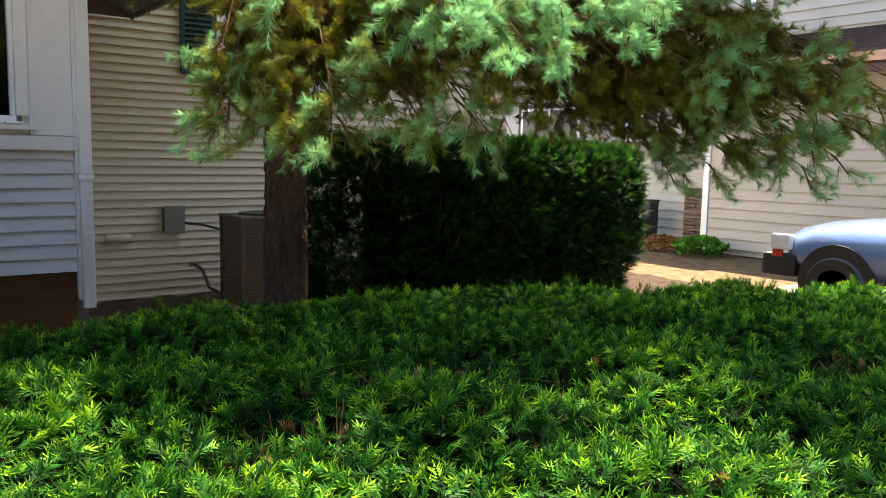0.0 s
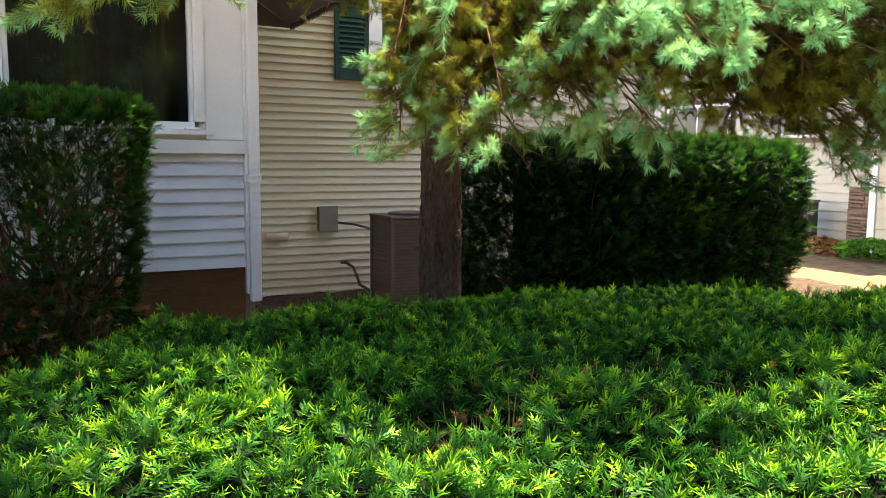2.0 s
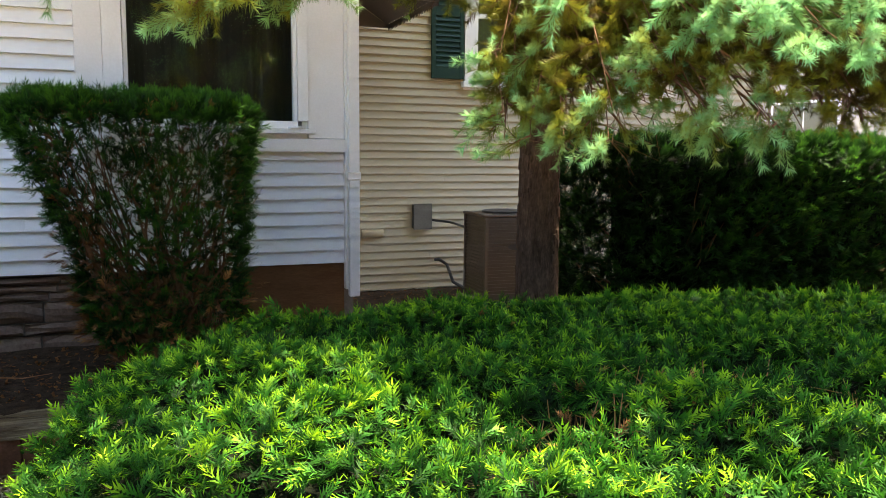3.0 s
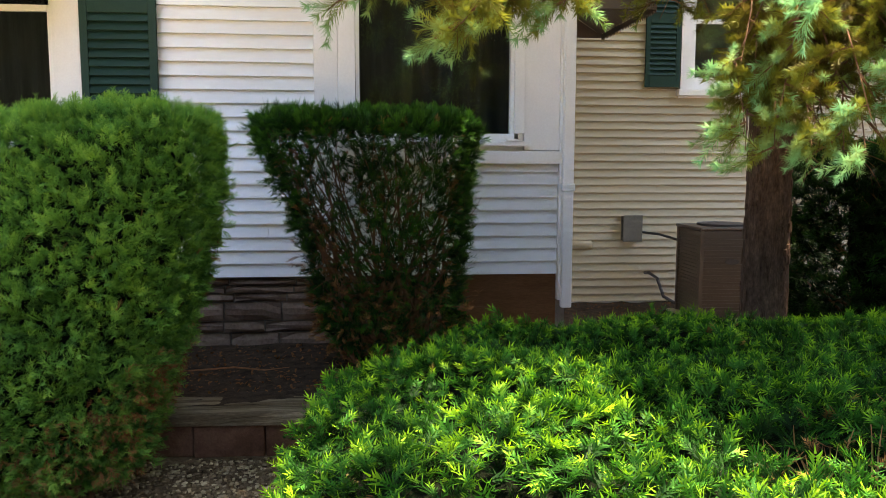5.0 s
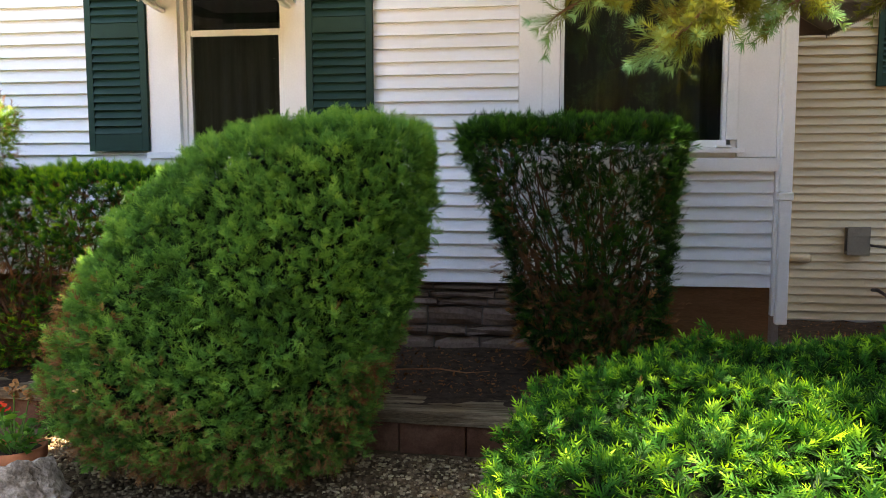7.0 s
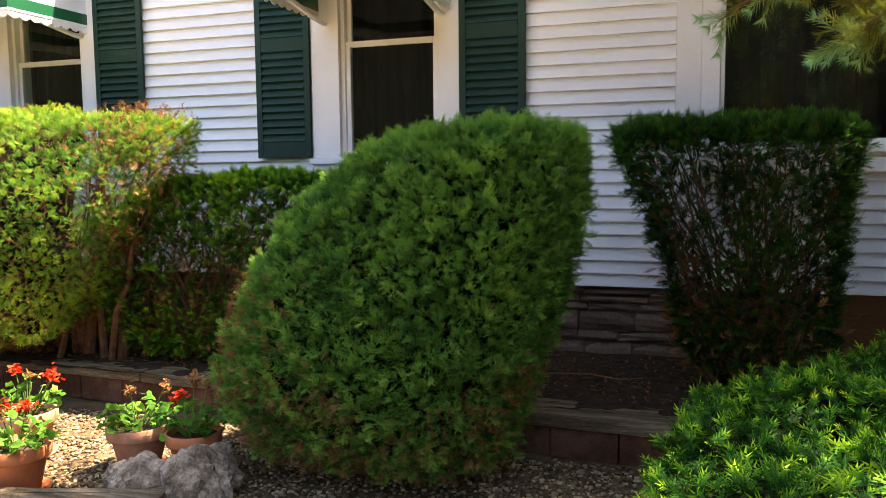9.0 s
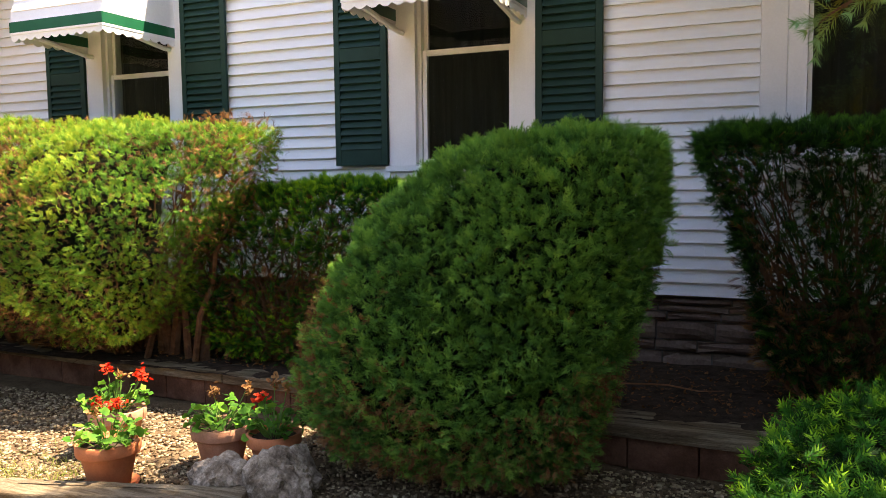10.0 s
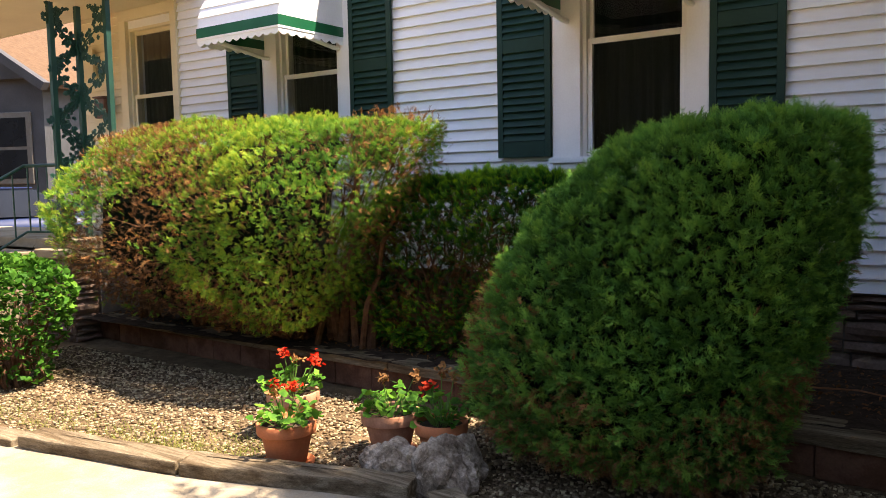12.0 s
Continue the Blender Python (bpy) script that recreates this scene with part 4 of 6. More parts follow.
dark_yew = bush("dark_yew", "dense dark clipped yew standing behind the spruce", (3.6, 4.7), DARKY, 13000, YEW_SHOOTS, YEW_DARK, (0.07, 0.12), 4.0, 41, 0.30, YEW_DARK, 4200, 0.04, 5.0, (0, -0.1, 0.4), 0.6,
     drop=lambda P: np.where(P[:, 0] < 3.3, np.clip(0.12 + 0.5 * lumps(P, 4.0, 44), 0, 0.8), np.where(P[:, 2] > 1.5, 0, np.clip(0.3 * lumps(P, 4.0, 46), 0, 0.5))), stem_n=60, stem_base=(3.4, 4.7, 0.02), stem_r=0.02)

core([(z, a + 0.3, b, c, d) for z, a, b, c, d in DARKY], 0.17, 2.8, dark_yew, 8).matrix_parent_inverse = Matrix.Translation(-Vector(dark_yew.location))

# sunny leggy juniper by the porch
SQ = [(0.42, -7.0, -4.9, 4.20, 4.9), (0.66, -7.5, -4.6, 3.95, 5.1), (1.05, -7.65, -4.3, 3.66, 5.2), (1.45, -7.7, -4.02, 3.70, 5.22), (1.78, -7.75, -3.86, 4.0, 5.22), (1.98, -7.75, -3.84, 4.2, 5.16), (2.08, -7.5, -3.97, 4.4, 5.05), (2.11, -6.5, -5.5, 4.6, 4.85)]
sunlit = bush("sunlit_juniper", "leggy clipped juniper with yellow-green top and brown bare middle", (-5.6, 4.75), SQ, 26000, SPRAYS, ARBOR, (0.045, 0.078), 4.0, 51, 0.55, OLD_SPRAY, 8000, 0.10, 4.0, (0, -0.15, 0.35), 0.65,
     drop=lambda P: np.clip(np.where(P[:, 2] > 1.80, 0.0, 0.34 + 1.3 * lumps(P, 2.0, 58) + 0.6 * np.exp(-((P[:, 0] + 4.8) / 0.6) ** 2) * (P[:, 2] < 1.6)), 0, 0.95),
     stem_n=120, stem_base=(-5.3, 4.75, 0.26), stem_r=0.017, dead=7500, stem_mat=TWIG, dead_top=True)
core([(z, a, min(b, -4.45), c, d) for z, a, b, c, d in SQ], 0.28, 2.4, sunlit, 17)
for bx in (-4.55, -4.95, -6.6, -7.4):
    stems("stem", (bx, 4.75, 0.24), [(bx + d, 4.7 + e, 1.85) for d, e in ((0.35, 0.1), (0.6, -0.2), (-0.2, 0.2), (0.15, -0.3))], 0.045, TWIG, sunlit, 0.05, int(-bx * 10), 7)

for o in sunlit.children:
    o.matrix_parent_inverse = Matrix.Translation(-Vector(sunlit.location))
# lower yew between the two junipers
LOW = [(0.28, -4.3, -3.3, 4.75, 5.2), (0.5, -4.75, -3.0, 4.6, 5.35), (0.95, -4.85, -2.9, 4.55, 5.4), (1.25, -4.75, -2.85, 4.55, 5.42), (1.48, -4.45, -2.85, 4.6, 5.42), (1.60, -4.15, -2.9, 4.68, 5.38), (1.635, -3.8, -3.3, 4.9, 5.2)]
bush("low_yew", "dense dark green clipped yew between two junipers", (-3.8, 5.0), LOW, 9000, YEW_SHOOTS, YEW, (0.06, 0.095), 3.0, 61, 0.56, DEAD, 1500, 0.04, 5.0, (0, -0.1, 0.4), 0.55,
     drop=lambda P: np.where(P[:, 2] < 1.15, np.clip(0.38 + 0.5 * lumps(P, 4.5, 64), 0, 0.85), 0.0), stem_n=60, stem_base=(-4.0, 5.0, 0.26), stem_r=0.018, dead=220)

# bright shrub by the porch steps
LEFT = [(0.05, -7.07, -6.62, 2.87, 3.32), (0.42, -7.88, -6.53, 2.60, 3.60), (0.75, -8.06, -6.44, 2.56, 3.64), (0.95, -7.97, -6.48, 2.65, 3.60), (1.06, -7.5, -6.9, 2.87, 3.40)]
bush("porch_shrub", "rounded bright green leafy shrub by the porch steps", (-7.1, 3.1), LEFT, 3800, LEAVES, LEAF, (0.035, 0.06), 2.5, 71, 0.38, LEAF, 900, 0.06, 5.0, (0, -0.1, 0.4), 0.7,
     drop=lambda P: np.where(P[:, 2] < 0.45, 0.6, 0.0), stem_n=40, stem_base=(-6.85, 3.1, 0.0), stem_r=0.016)


# ---- spruce ----
TX, TY = 1.985, 4.15
spruce = thing("spruce_tree", "blue-green spruce with a scaly trunk and drooping boughs", "tree", (TX, TY, 0))
bm = bmesh.new()
rings, sides = [], 28
for k in range(60):
    z = 9.4 * (k / 59) ** 1.6
    rad = 0.136 * (1 - z / 9.8) + 0.05 * math.exp(-z / 0.14)
    ring = []
    for s in range(sides):
        a = 2 * math.pi * s / sides
        rr = rad * (1 + 0.07 * noise.noise((math.cos(a) * 3, math.sin(a) * 3, z * 2.2)) + 0.06 * noise.noise((math.cos(a) * 9, math.sin(a) * 9, z * 7)))
        ring.append(bm.verts.new((TX + rr * math.cos(a) + 0.012 * math.sin(z * 1.4), TY + rr * math.sin(a), z - 0.02)))
    rings.append(ring)
for a, b in zip(rings, rings[1:]):
    for s in range(sides):
        bm.faces.new((a[s], a[(s + 1) % sides], b[(s + 1) % sides], b[s]))
trunk = smooth(part("trunk", bm, BARK, spruce, "grey-brown scaly trunk"))
# loose bark plates
bm = bmesh.new()
for k in range(420):
    z = rng.uniform(0.1, 2.9)
    a = rng.uniform(0, 2 * math.pi)
    rad = 0.136 * (1 - z / 9.8) + 0.05 * math.exp(-z / 0.14)
    c = Vector((TX + rad * math.cos(a) + 0.012 * math.sin(z * 1.4), TY + rad * math.sin(a), z))
    n, u = Vector((math.cos(a), math.sin(a), 0)), Vector((-math.sin(a), math.cos(a), 0))
    w, h = rng.uniform(0.010, 0.022), rng.uniform(0.015, 0.04)
    pts = [(-w, -h), (w * 0.8, -h * 0.9), (w, h * 0.5), (0.1 * w, h), (-w * 0.9, h * 0.6)]
    top = [bm.verts.new(c + u * p + Vector((0, 0, q)) + n * (0.004 + 0.003 * rng.random())) for p, q in pts]
    bot = [bm.verts.new(c + u * p * 1.2 + Vector((0, 0, q * 1.15)) - n * 0.008) for p, q in pts]
    bm.faces.new(top)
    for i in range(5):
        j = (i + 1) % 5
        bm.faces.new((bot[i], bot[j], top[j], top[i]))
part("bark_plates", bm, BARK, spruce)["kind"] = "stuff"

shoot_P, shoot_D, shoot_S, shoot_T = [], [], [], []
wood = bmesh.new()


def bough(h, tip, droop=0.25, twigs=11, shoots=8, size=0.10, tone=0.5, r0=0.022, reach=0.42, from_=0.3):
    """A limb from the trunk at height h to its tip, with side twigs that hang, and brush-like shoots."""
    a, b = np.array((TX, TY, h)), np.array(tip, float)
    L = np.linalg.norm(b - a)
    pts = []
    for k in range(9):
        f = k / 8
        p = a * (1 - f) + b * f
        p[2] = h + (b[2] - h) * f ** 1.45 + droop * math.sin(math.pi * f) * 0.3
        pts.append(p + rng.normal(0, 0.015, 3) * (0 < k < 8))
    limb = bmesh.new()
    add_tube(limb, pts, [r0 * (1 - 0.88 * k / 8) for k in range(9)], 6)
    part("limb", limb, TWIG, spruce)
    pts = np.array(pts)
    ax = unit(b - a)
    side = unit(np.cross(ax, (0, 0, 1)))
    for k in range(twigs):
        f = from_ + (1 - from_) * (k + rng.random()) / twigs
        i = min(int(f * 8), 7)
        p = pts[i] * (1 - (f * 8 - i)) + pts[i + 1] * (f * 8 - i)
        s = 1 if k % 2 else -1
        ln = min(0.52, max(0.2, reach * L * (1.05 - 0.75 * f))) * rng.uniform(0.7, 1.15)
        d = unit(ax * rng.uniform(0.5, 0.9) + side * s * rng.uniform(0.5, 0.9) + np.array((0, 0, -rng.uniform(0.05, 0.5))))
        q = [p + d * ln * t + np.array((0, 0, -0.18 * ln * t * t)) for t in (0, 0.33, 0.66, 1)]
        add_tube(wood, q, [0.006, 0.005, 0.0035, 0.002], 4)
        for j in range(shoots):
            t = 0.25 + 0.78 * (j + rng.random()) / shoots
            r = p + d * ln * t + np.array((0, 0, -0.18 * ln * t * t))
            dd = unit(d * 0.8 + np.array(rng.normal(0, 0.45, 3)) + np.array((0, 0, -0.1)))
            shoot_P.append(r)
            shoot_D.append(dd)
            shoot_S.append(size * rng.uniform(0.8, 1.2))
            shoot_T.append(np.clip(tone + 0.55 * (t - 0.55) + 0.3 * (f - 0.6) + rng.normal(0, 0.12), 0, 1))
        shoot_P.append(p + d * ln)
        shoot_D.append(d)
        shoot_S.append(size)
        shoot_T.append(min(1, tone + 0.35))


def hanging(h, tip, bias=0.0, twigs=10, shoots=7, size=0.095, r0=0.011, from_=0.5, reach=0.23):
    """A limb that leaves the trunk at height h and droops to its tip: bare wood, then olive old needles, then blue-green ends."""
    a, b = np.array((TX, TY, h)), np.array(tip, float)
    pts = []
    for k in range(11):
        f = k / 10
        p = a * (1 - f) + b * f
        p[2] = h + (b[2] - h) * f ** 2.3 + 0.06 * math.sin(math.pi * f)
        pts.append(p + rng.normal(0, 0.018, 3) * (0 < k < 10))
    limb = bmesh.new()
    add_tube(limb, pts, [r0 * (1 - 0.85 * k / 10) for k in range(11)], 5)
    part("limb", limb, TWIG, spruce)
    pts = np.array(pts)
    flat = unit((b - a) * (1, 1, 0))
    side = np.array((-flat[1], flat[0], 0))
    for k in range(twigs):
        f = from_ + (1 - from_) * (k + rng.random()) / twigs
        i = min(int(f * 10), 9)
        p = pts[i] * (1 - (f * 10 - i)) + pts[i + 1] * (f * 10 - i)
        ln = reach * rng.uniform(0.6, 1.15) * (1.15 - 0.5 * f)
        d = unit(flat * rng.uniform(0.2, 0.8) + side * (1 if k % 2 else -1) * rng.uniform(0.4, 0.9) + np.array((0, 0, -rng.uniform(0.1, 0.7))))
        add_tube(wood, [p + d * ln * t + np.array((0, 0, -0.25 * ln * t * t)) for t in (0, 0.33, 0.66, 1)], [0.0045, 0.004, 0.003, 0.0018], 4)
        g = (f - from_) / (1 - from_)
        for j in range(shoots):
            t = 0.2 + 0.8 * (j + rng.random()) / shoots
            shoot_P.append(p + d * ln * t + np.array((0, 0, -0.25 * ln * t * t)))
            shoot_D.append(unit(d * 0.8 + rng.normal(0, 0.42, 3) + flat * 0.25 + np.array((0, 0, -0.12))))
            shoot_S.append(size * rng.uniform(0.75, 1.2))
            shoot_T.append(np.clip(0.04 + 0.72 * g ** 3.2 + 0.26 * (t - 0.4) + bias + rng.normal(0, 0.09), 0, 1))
    for k in range(12):
        g = (k + rng.random()) / 16
        f = from_ + (1 - from_) * g
        i = min(int(f * 10), 9)
        shoot_P.append(pts[i] * (1 - (f * 10 - i)) + pts[i + 1] * (f * 10 - i))
        shoot_D.append(unit(unit(pts[i + 1] - pts[i]) * 0.7 + rng.normal(0, 0.5, 3)))
        shoot_S.append(size * rng.uniform(0.8, 1.2))
        shoot_T.append(np.clip(0.04 + 0.80 * g ** 3.2 + bias + rng.normal(0, 0.09), 0, 1))


# curtains of drooping boughs: the sparse western one, the blue-green middle, the shelf toned lighter as sunlit, the old
# growth under it toned darker as shaded, the long eastern arm, and the arm over the walk
CURTAINS = (
    (((0.86, 2.24, 1.58), (0.91, 2.34, 1.60), (0.94, 2.22, 1.58), (1.06, 2.38, 1.60), (1.05, 2.21, 1.59), (1.12, 2.22, 1.56), (1.12, 2.06, 1.57), (0.96, 2.40, 1.77), (1.05, 2.35, 1.88)), 0.0, 0.62, 2, 0.085),
    (((1.28, 2.25, 1.64), (1.29, 2.13, 1.70), (1.37, 2.08, 1.66), (1.29, 1.83, 1.55), (1.37, 1.84, 1.58), (1.46, 1.83, 1.62), (1.51, 1.79, 1.61), (1.63, 1.82, 1.60), (1.31, 2.10, 1.85), (1.52, 2.22, 1.76)), 0.03, 0.60, 2, 0.085),
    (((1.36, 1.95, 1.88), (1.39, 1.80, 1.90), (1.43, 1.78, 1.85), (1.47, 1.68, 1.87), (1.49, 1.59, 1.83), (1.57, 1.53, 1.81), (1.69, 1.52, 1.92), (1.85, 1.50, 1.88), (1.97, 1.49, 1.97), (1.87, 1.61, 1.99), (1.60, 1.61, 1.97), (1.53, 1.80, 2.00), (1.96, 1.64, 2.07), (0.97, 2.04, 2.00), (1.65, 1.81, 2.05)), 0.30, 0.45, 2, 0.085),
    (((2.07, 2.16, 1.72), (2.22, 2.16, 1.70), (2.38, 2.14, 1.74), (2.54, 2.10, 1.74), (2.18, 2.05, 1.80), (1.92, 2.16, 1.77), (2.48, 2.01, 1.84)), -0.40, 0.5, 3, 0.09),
    (((2.62, 2.00, 1.52), (2.75, 2.00, 1.50), (2.72, 1.87, 1.53), (2.89, 1.79, 1.54), (2.95, 1.69, 1.51), (3.01, 1.59, 1.50), (3.13, 1.57, 1.57), (3.29, 1.47, 1.62), (3.54, 1.39, 1.69), (3.37, 1.52, 1.75), (3.05, 1.69, 1.89), (2.88, 1.78, 1.94), (2.71, 1.85, 1.95), (3.03, 1.87, 2.14), (2.87, 1.92, 2.19), (2.63, 1.82, 1.73), (2.90, 1.78, 1.72), (3.07, 1.68, 1.70), (3.23, 1.59, 1.78), (2.70, 1.98, 2.16)), 0.02, 0.5, 3, 0.105),
    (((-0.30, 1.77, 1.90), (-0.22, 1.76, 1.94), (-0.09, 1.72, 1.82), (-0.02, 1.77, 1.84), (0.03, 1.80, 1.88), (0.19, 1.82, 1.90), (0.10, 1.83, 1.96), (-0.14, 1.81, 1.96), (0.22, 1.85, 1.99)), -0.02, 0.86, 2, 0.075),
)
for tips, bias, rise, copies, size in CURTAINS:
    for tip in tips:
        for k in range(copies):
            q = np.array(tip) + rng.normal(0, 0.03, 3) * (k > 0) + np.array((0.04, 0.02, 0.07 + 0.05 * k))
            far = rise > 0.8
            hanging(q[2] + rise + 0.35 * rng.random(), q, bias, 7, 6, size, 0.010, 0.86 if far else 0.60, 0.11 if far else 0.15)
# inner old growth close to the trunk
for k in range(9):
    a = radians(-150 + 130 * ((k * 0.618) % 1.0))
    rad = rng.uniform(0.7, 1.5)
    zt = 2.12 + 0.6 * rng.random()
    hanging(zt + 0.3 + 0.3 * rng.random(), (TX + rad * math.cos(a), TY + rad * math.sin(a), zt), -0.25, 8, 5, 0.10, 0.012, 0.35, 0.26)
# whorls up the crown, above the view
for k in range(120):
    z = 3.0 + 7.3 * (k / 120) ** 1.1
    a = k * 2.4
    rad = (3.8 * (1 - ((z - 2.6) / 8.4) ** 1.5) + 0.2) * rng.uniform(0.85, 1.1)
    x, y = TX + rad * math.cos(a), TY + rad * math.sin(a)
    z = max(z, 1.6 + 0.24 * math.hypot(x + 0.2, y) + 0.75 + 0.22 * rad)
    bough(z, (x, y, z - 0.22 * rad), 0.2, 12, 6, 0.25, 0.4, 0.02)
# unseen long upper arms, added to shade the eastern end of the hedge
for k in range(16):
    tip = (rng.uniform(3.2, 6.0), rng.uniform(0.3, 3.2), rng.uniform(3.7, 4.6))
    bough(tip[2] + 0.8, tip, 0.25, 13, 6, 0.25, 0.4, 0.03, 0.3, 0.4)
# bare dead twigs near the trunk
for k in range(46):
    z = rng.uniform(1.75, 3.2)
    a = rng.uniform(-2.3, -0.3)
    L = rng.uniform(0.35, 0.85)
    p = [np.array((TX, TY, z)) + np.array((math.cos(a), math.sin(a), -0.25 * t)) * L * t + rng.normal(0, 0.02, 3) * (t > 0) for t in (0, 0.3, 0.6, 1.0)]
    add_tube(wood, p, [0.008, 0.006, 0.004, 0.002], 4)
    for j in range(5):
        b = p[1] * (1 - j / 5) + p[3] * j / 5
        d = unit((math.cos(a + rng.normal(0, 0.9)), math.sin(a + rng.normal(0, 0.9)), -0.4 + rng.normal(0, 0.4)))
        add_tube(wood, [b, b + d * 0.1 + rng.normal(0, 0.01, 3), b + d * rng.uniform(0.15, 0.3)], [0.003, 0.0025, 0.001], 4)
part("fine_twigs", wood, TWIG, spruce)["kind"] = "stuff"
# openings cut in the unseen crown along the sun's direction to place sun patches
SP, SD, SS, ST = (np.array(a) for a in (shoot_P, shoot_D, shoot_S, shoot_T))
sd = np.array(SUN)
open_sky = np.zeros(len(SP), bool)
for c, rad, past in (((0.25, 1.95, 0.95), 0.65, 0.9), ((-0.35, 1.75, 0.9), 0.55, 0.9), ((0.65, 1.95, 0.95), 0.40, 0.9), ((1.60, 1.62, 1.9), 0.65, 0.16), ((1.95, 1.55, 1.95), 0.50, 0.16), ((-2.9, 3.8, 1.0), 0.3, 1.5)):
    v = SP - np.array(c)
    t = v @ sd
    open_sky |= (np.linalg.norm(v - t[:, None] * sd, axis=1) < rad) & (t > past) & (SS >= 0.158)
SP, SD, SS, ST = SP[~open_sky], SD[~open_sky], SS[~open_sky], ST[~open_sky]
low = SS < 0.158
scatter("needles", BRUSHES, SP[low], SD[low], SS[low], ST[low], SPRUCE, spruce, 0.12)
scatter("crown_needles", COARSE, SP[~low], SD[~low], SS[~low] * 1.15, ST[~low], SPRUCE, spruce, 0.12)
for o in spruce.children:
    o.matrix_parent_inverse = Matrix.Translation(-Vector(spruce.location))

# ---- timber and block edging ----
edge = thing("retaining_edge", "weathered timber cap on red-brown blocks edging the bed", "garden edging", (-3.7, 4.3, 0), kind="structure")
EA, EB = Vector((0.4, 4.19, 0)), Vector((-8.2, 4.62, 0))
ed = (EB - EA).normalized()
en = Vector((-ed.y, ed.x, 0))
if en.y < 0:
    en = -en
ang = math.degrees(math.atan2(ed.y, ed.x))
blk = to_mesh("block", box(-0.192, 0.192, 0.03, 0.24, 0.0, 0.185, 0.012))
blk.materials.append(BLOCK)
x = 0.2
while x < 8.5:
    ob = part("block", blk, BLOCK, edge)
    p = EA + ed * x - Vector(edge.location)
    ob.matrix_local = pose(p.x, p.y, rng.normal(0.0, 0.003), 0, 0, ang + 180 + rng.normal(0, 0.5))
    ob.scale = (1, 1, 1)
    x += 0.39
capm = []
for ln in (2.38, 2.1, 2.38, 1.7):
    bm = box(-ln / 2, ln / 2, 0.0, 0.155, 0.0, 0.072, 0.008)
    bmesh.ops.subdivide_edges(bm, edges=[e for e in bm.edges if e.calc_length() > 1], cuts=14)
    for v in bm.verts:
        v.co += Vector((0, 0.004 * noise.noise(v.co * 3), 0.004 * noise.noise(v.co * 2 + Vector((9, 0, 0)))))
    capm.append((ln, to_mesh("timber", bm)))
for row in (0, 1):
    x = 0.0 if row == 0 else -0.6
    for k in range(5):
        ln, me = capm[(k + row * 2) % 4]
        ob = part("timber", me, TIMBER, edge)
        p = EA + ed * (x + ln / 2) + en * (0.158 * row) - Vector(edge.location)
        ob.matrix_local = pose(p.x, p.y, 0.187 + rng.normal(0, 0.002), 0, 0, ang + 180)
        x += ln + 0.008
        if x > 8.4:
            break


def log_timber(name, a, b, w, h, label, seed):
    """A split, weathered timber lying on the ground from a to b."""
    a, b = Vector(a), Vector(b)
    L = (b - a).length
    bm = box(-L / 2, L / 2, -w / 2, w / 2, 0, h, 0.012)
    bmesh.ops.subdivide_edges(bm, edges=[e for e in bm.edges if e.calc_length() > L * 0.6], cuts=30)
    for v in bm.verts:
        v.co += Vector((0, 0.008 * noise.noise(v.co * 4 + Vector((seed, 0, 0))), 0.010 * noise.noise(v.co * 3 + Vector((0, seed, 0))) * (v.co.z > 0.02)))
    # a long open check along the top
    add_box(bm, -L * 0.42, L * 0.30, -0.004 + w * 0.12, 0.003 + w * 0.12, h - 0.004, h + 0.004)
    ob = part(name, bm, TIMBER)
    ob.matrix_world = pose(*((a + b) / 2), 0, 0, math.degrees(math.atan2(b.y - a.y, b.x - a.x)))
    return tagged(ob, label, "timber", "timbers edging the walk")


log_timber("edging_timber", (-5.28, 2.38, -0.01), (-4.06, 2.60, -0.01), 0.19, 0.105, "weathered cracked landscape timber edging the gravel", 3)
log_timber("edging_timber", (-4.05, 2.60, -0.01), (-2.78, 2.98, -0.01), 0.19, 0.11, "weathered cracked landscape timber edging the gravel", 8)
log_timber("edging_timber", (-2.62, 3.0, -0.01), (-2.05, 2.55, -0.01), 0.17, 0.09, "short weathered timber laid at an angle", 12)
log_timber("edging_timber", (-6.6, 2.20, -0.01), (-5.32, 2.36, -0.01), 0.18, 0.07, "dark sunken landscape timber", 15)


def boulder(at, size, label, seed):
    bm = bmesh.new()
    bmesh.ops.create_icosphere(bm, subdivisions=4, radius=1.0)
    for v in bm.verts:
        c = v.co.copy()
        q = 1.0
        for k in range(9):
            d = Vector((noise.noise((seed, k, 1.3)), noise.noise((k, seed, 4.7)), noise.noise((2.2, k, seed)))).normalized()
            q = min(q, (0.62 + 0.10 * noise.noise((k * 1.7, seed, 0))) / max(0.05, c.dot(d)) if c.dot(d) > 0.05 else q)
        c *= q + 0.13 * noise.noise(c * 3 + Vector((seed, 0, 0))) + 0.09 * noise.noise(c * 8) + 0.05 * noise.noise(c * 20)
        v.co = Vector((c.x * size[0], c.y * size[1], max(c.z * size[2], -0.3 * size[2])))
    bmesh.ops.translate(bm, vec=(0, 0, 0.3 * size[2]), verts=bm.verts)
    ob = part("rock", bm, ROCK)
    ob.location = at
    return tagged(ob, label, "rock", "rocks beside the pots")


boulder((-3.06, 3.10, -0.01), (0.21, 0.16, 0.21), "rough pale limestone rock on the gravel", 2.1)
boulder((-2.70, 3.20, -0.01), (0.24, 0.20, 0.24), "rough grey limestone rock under the juniper", 5.6)


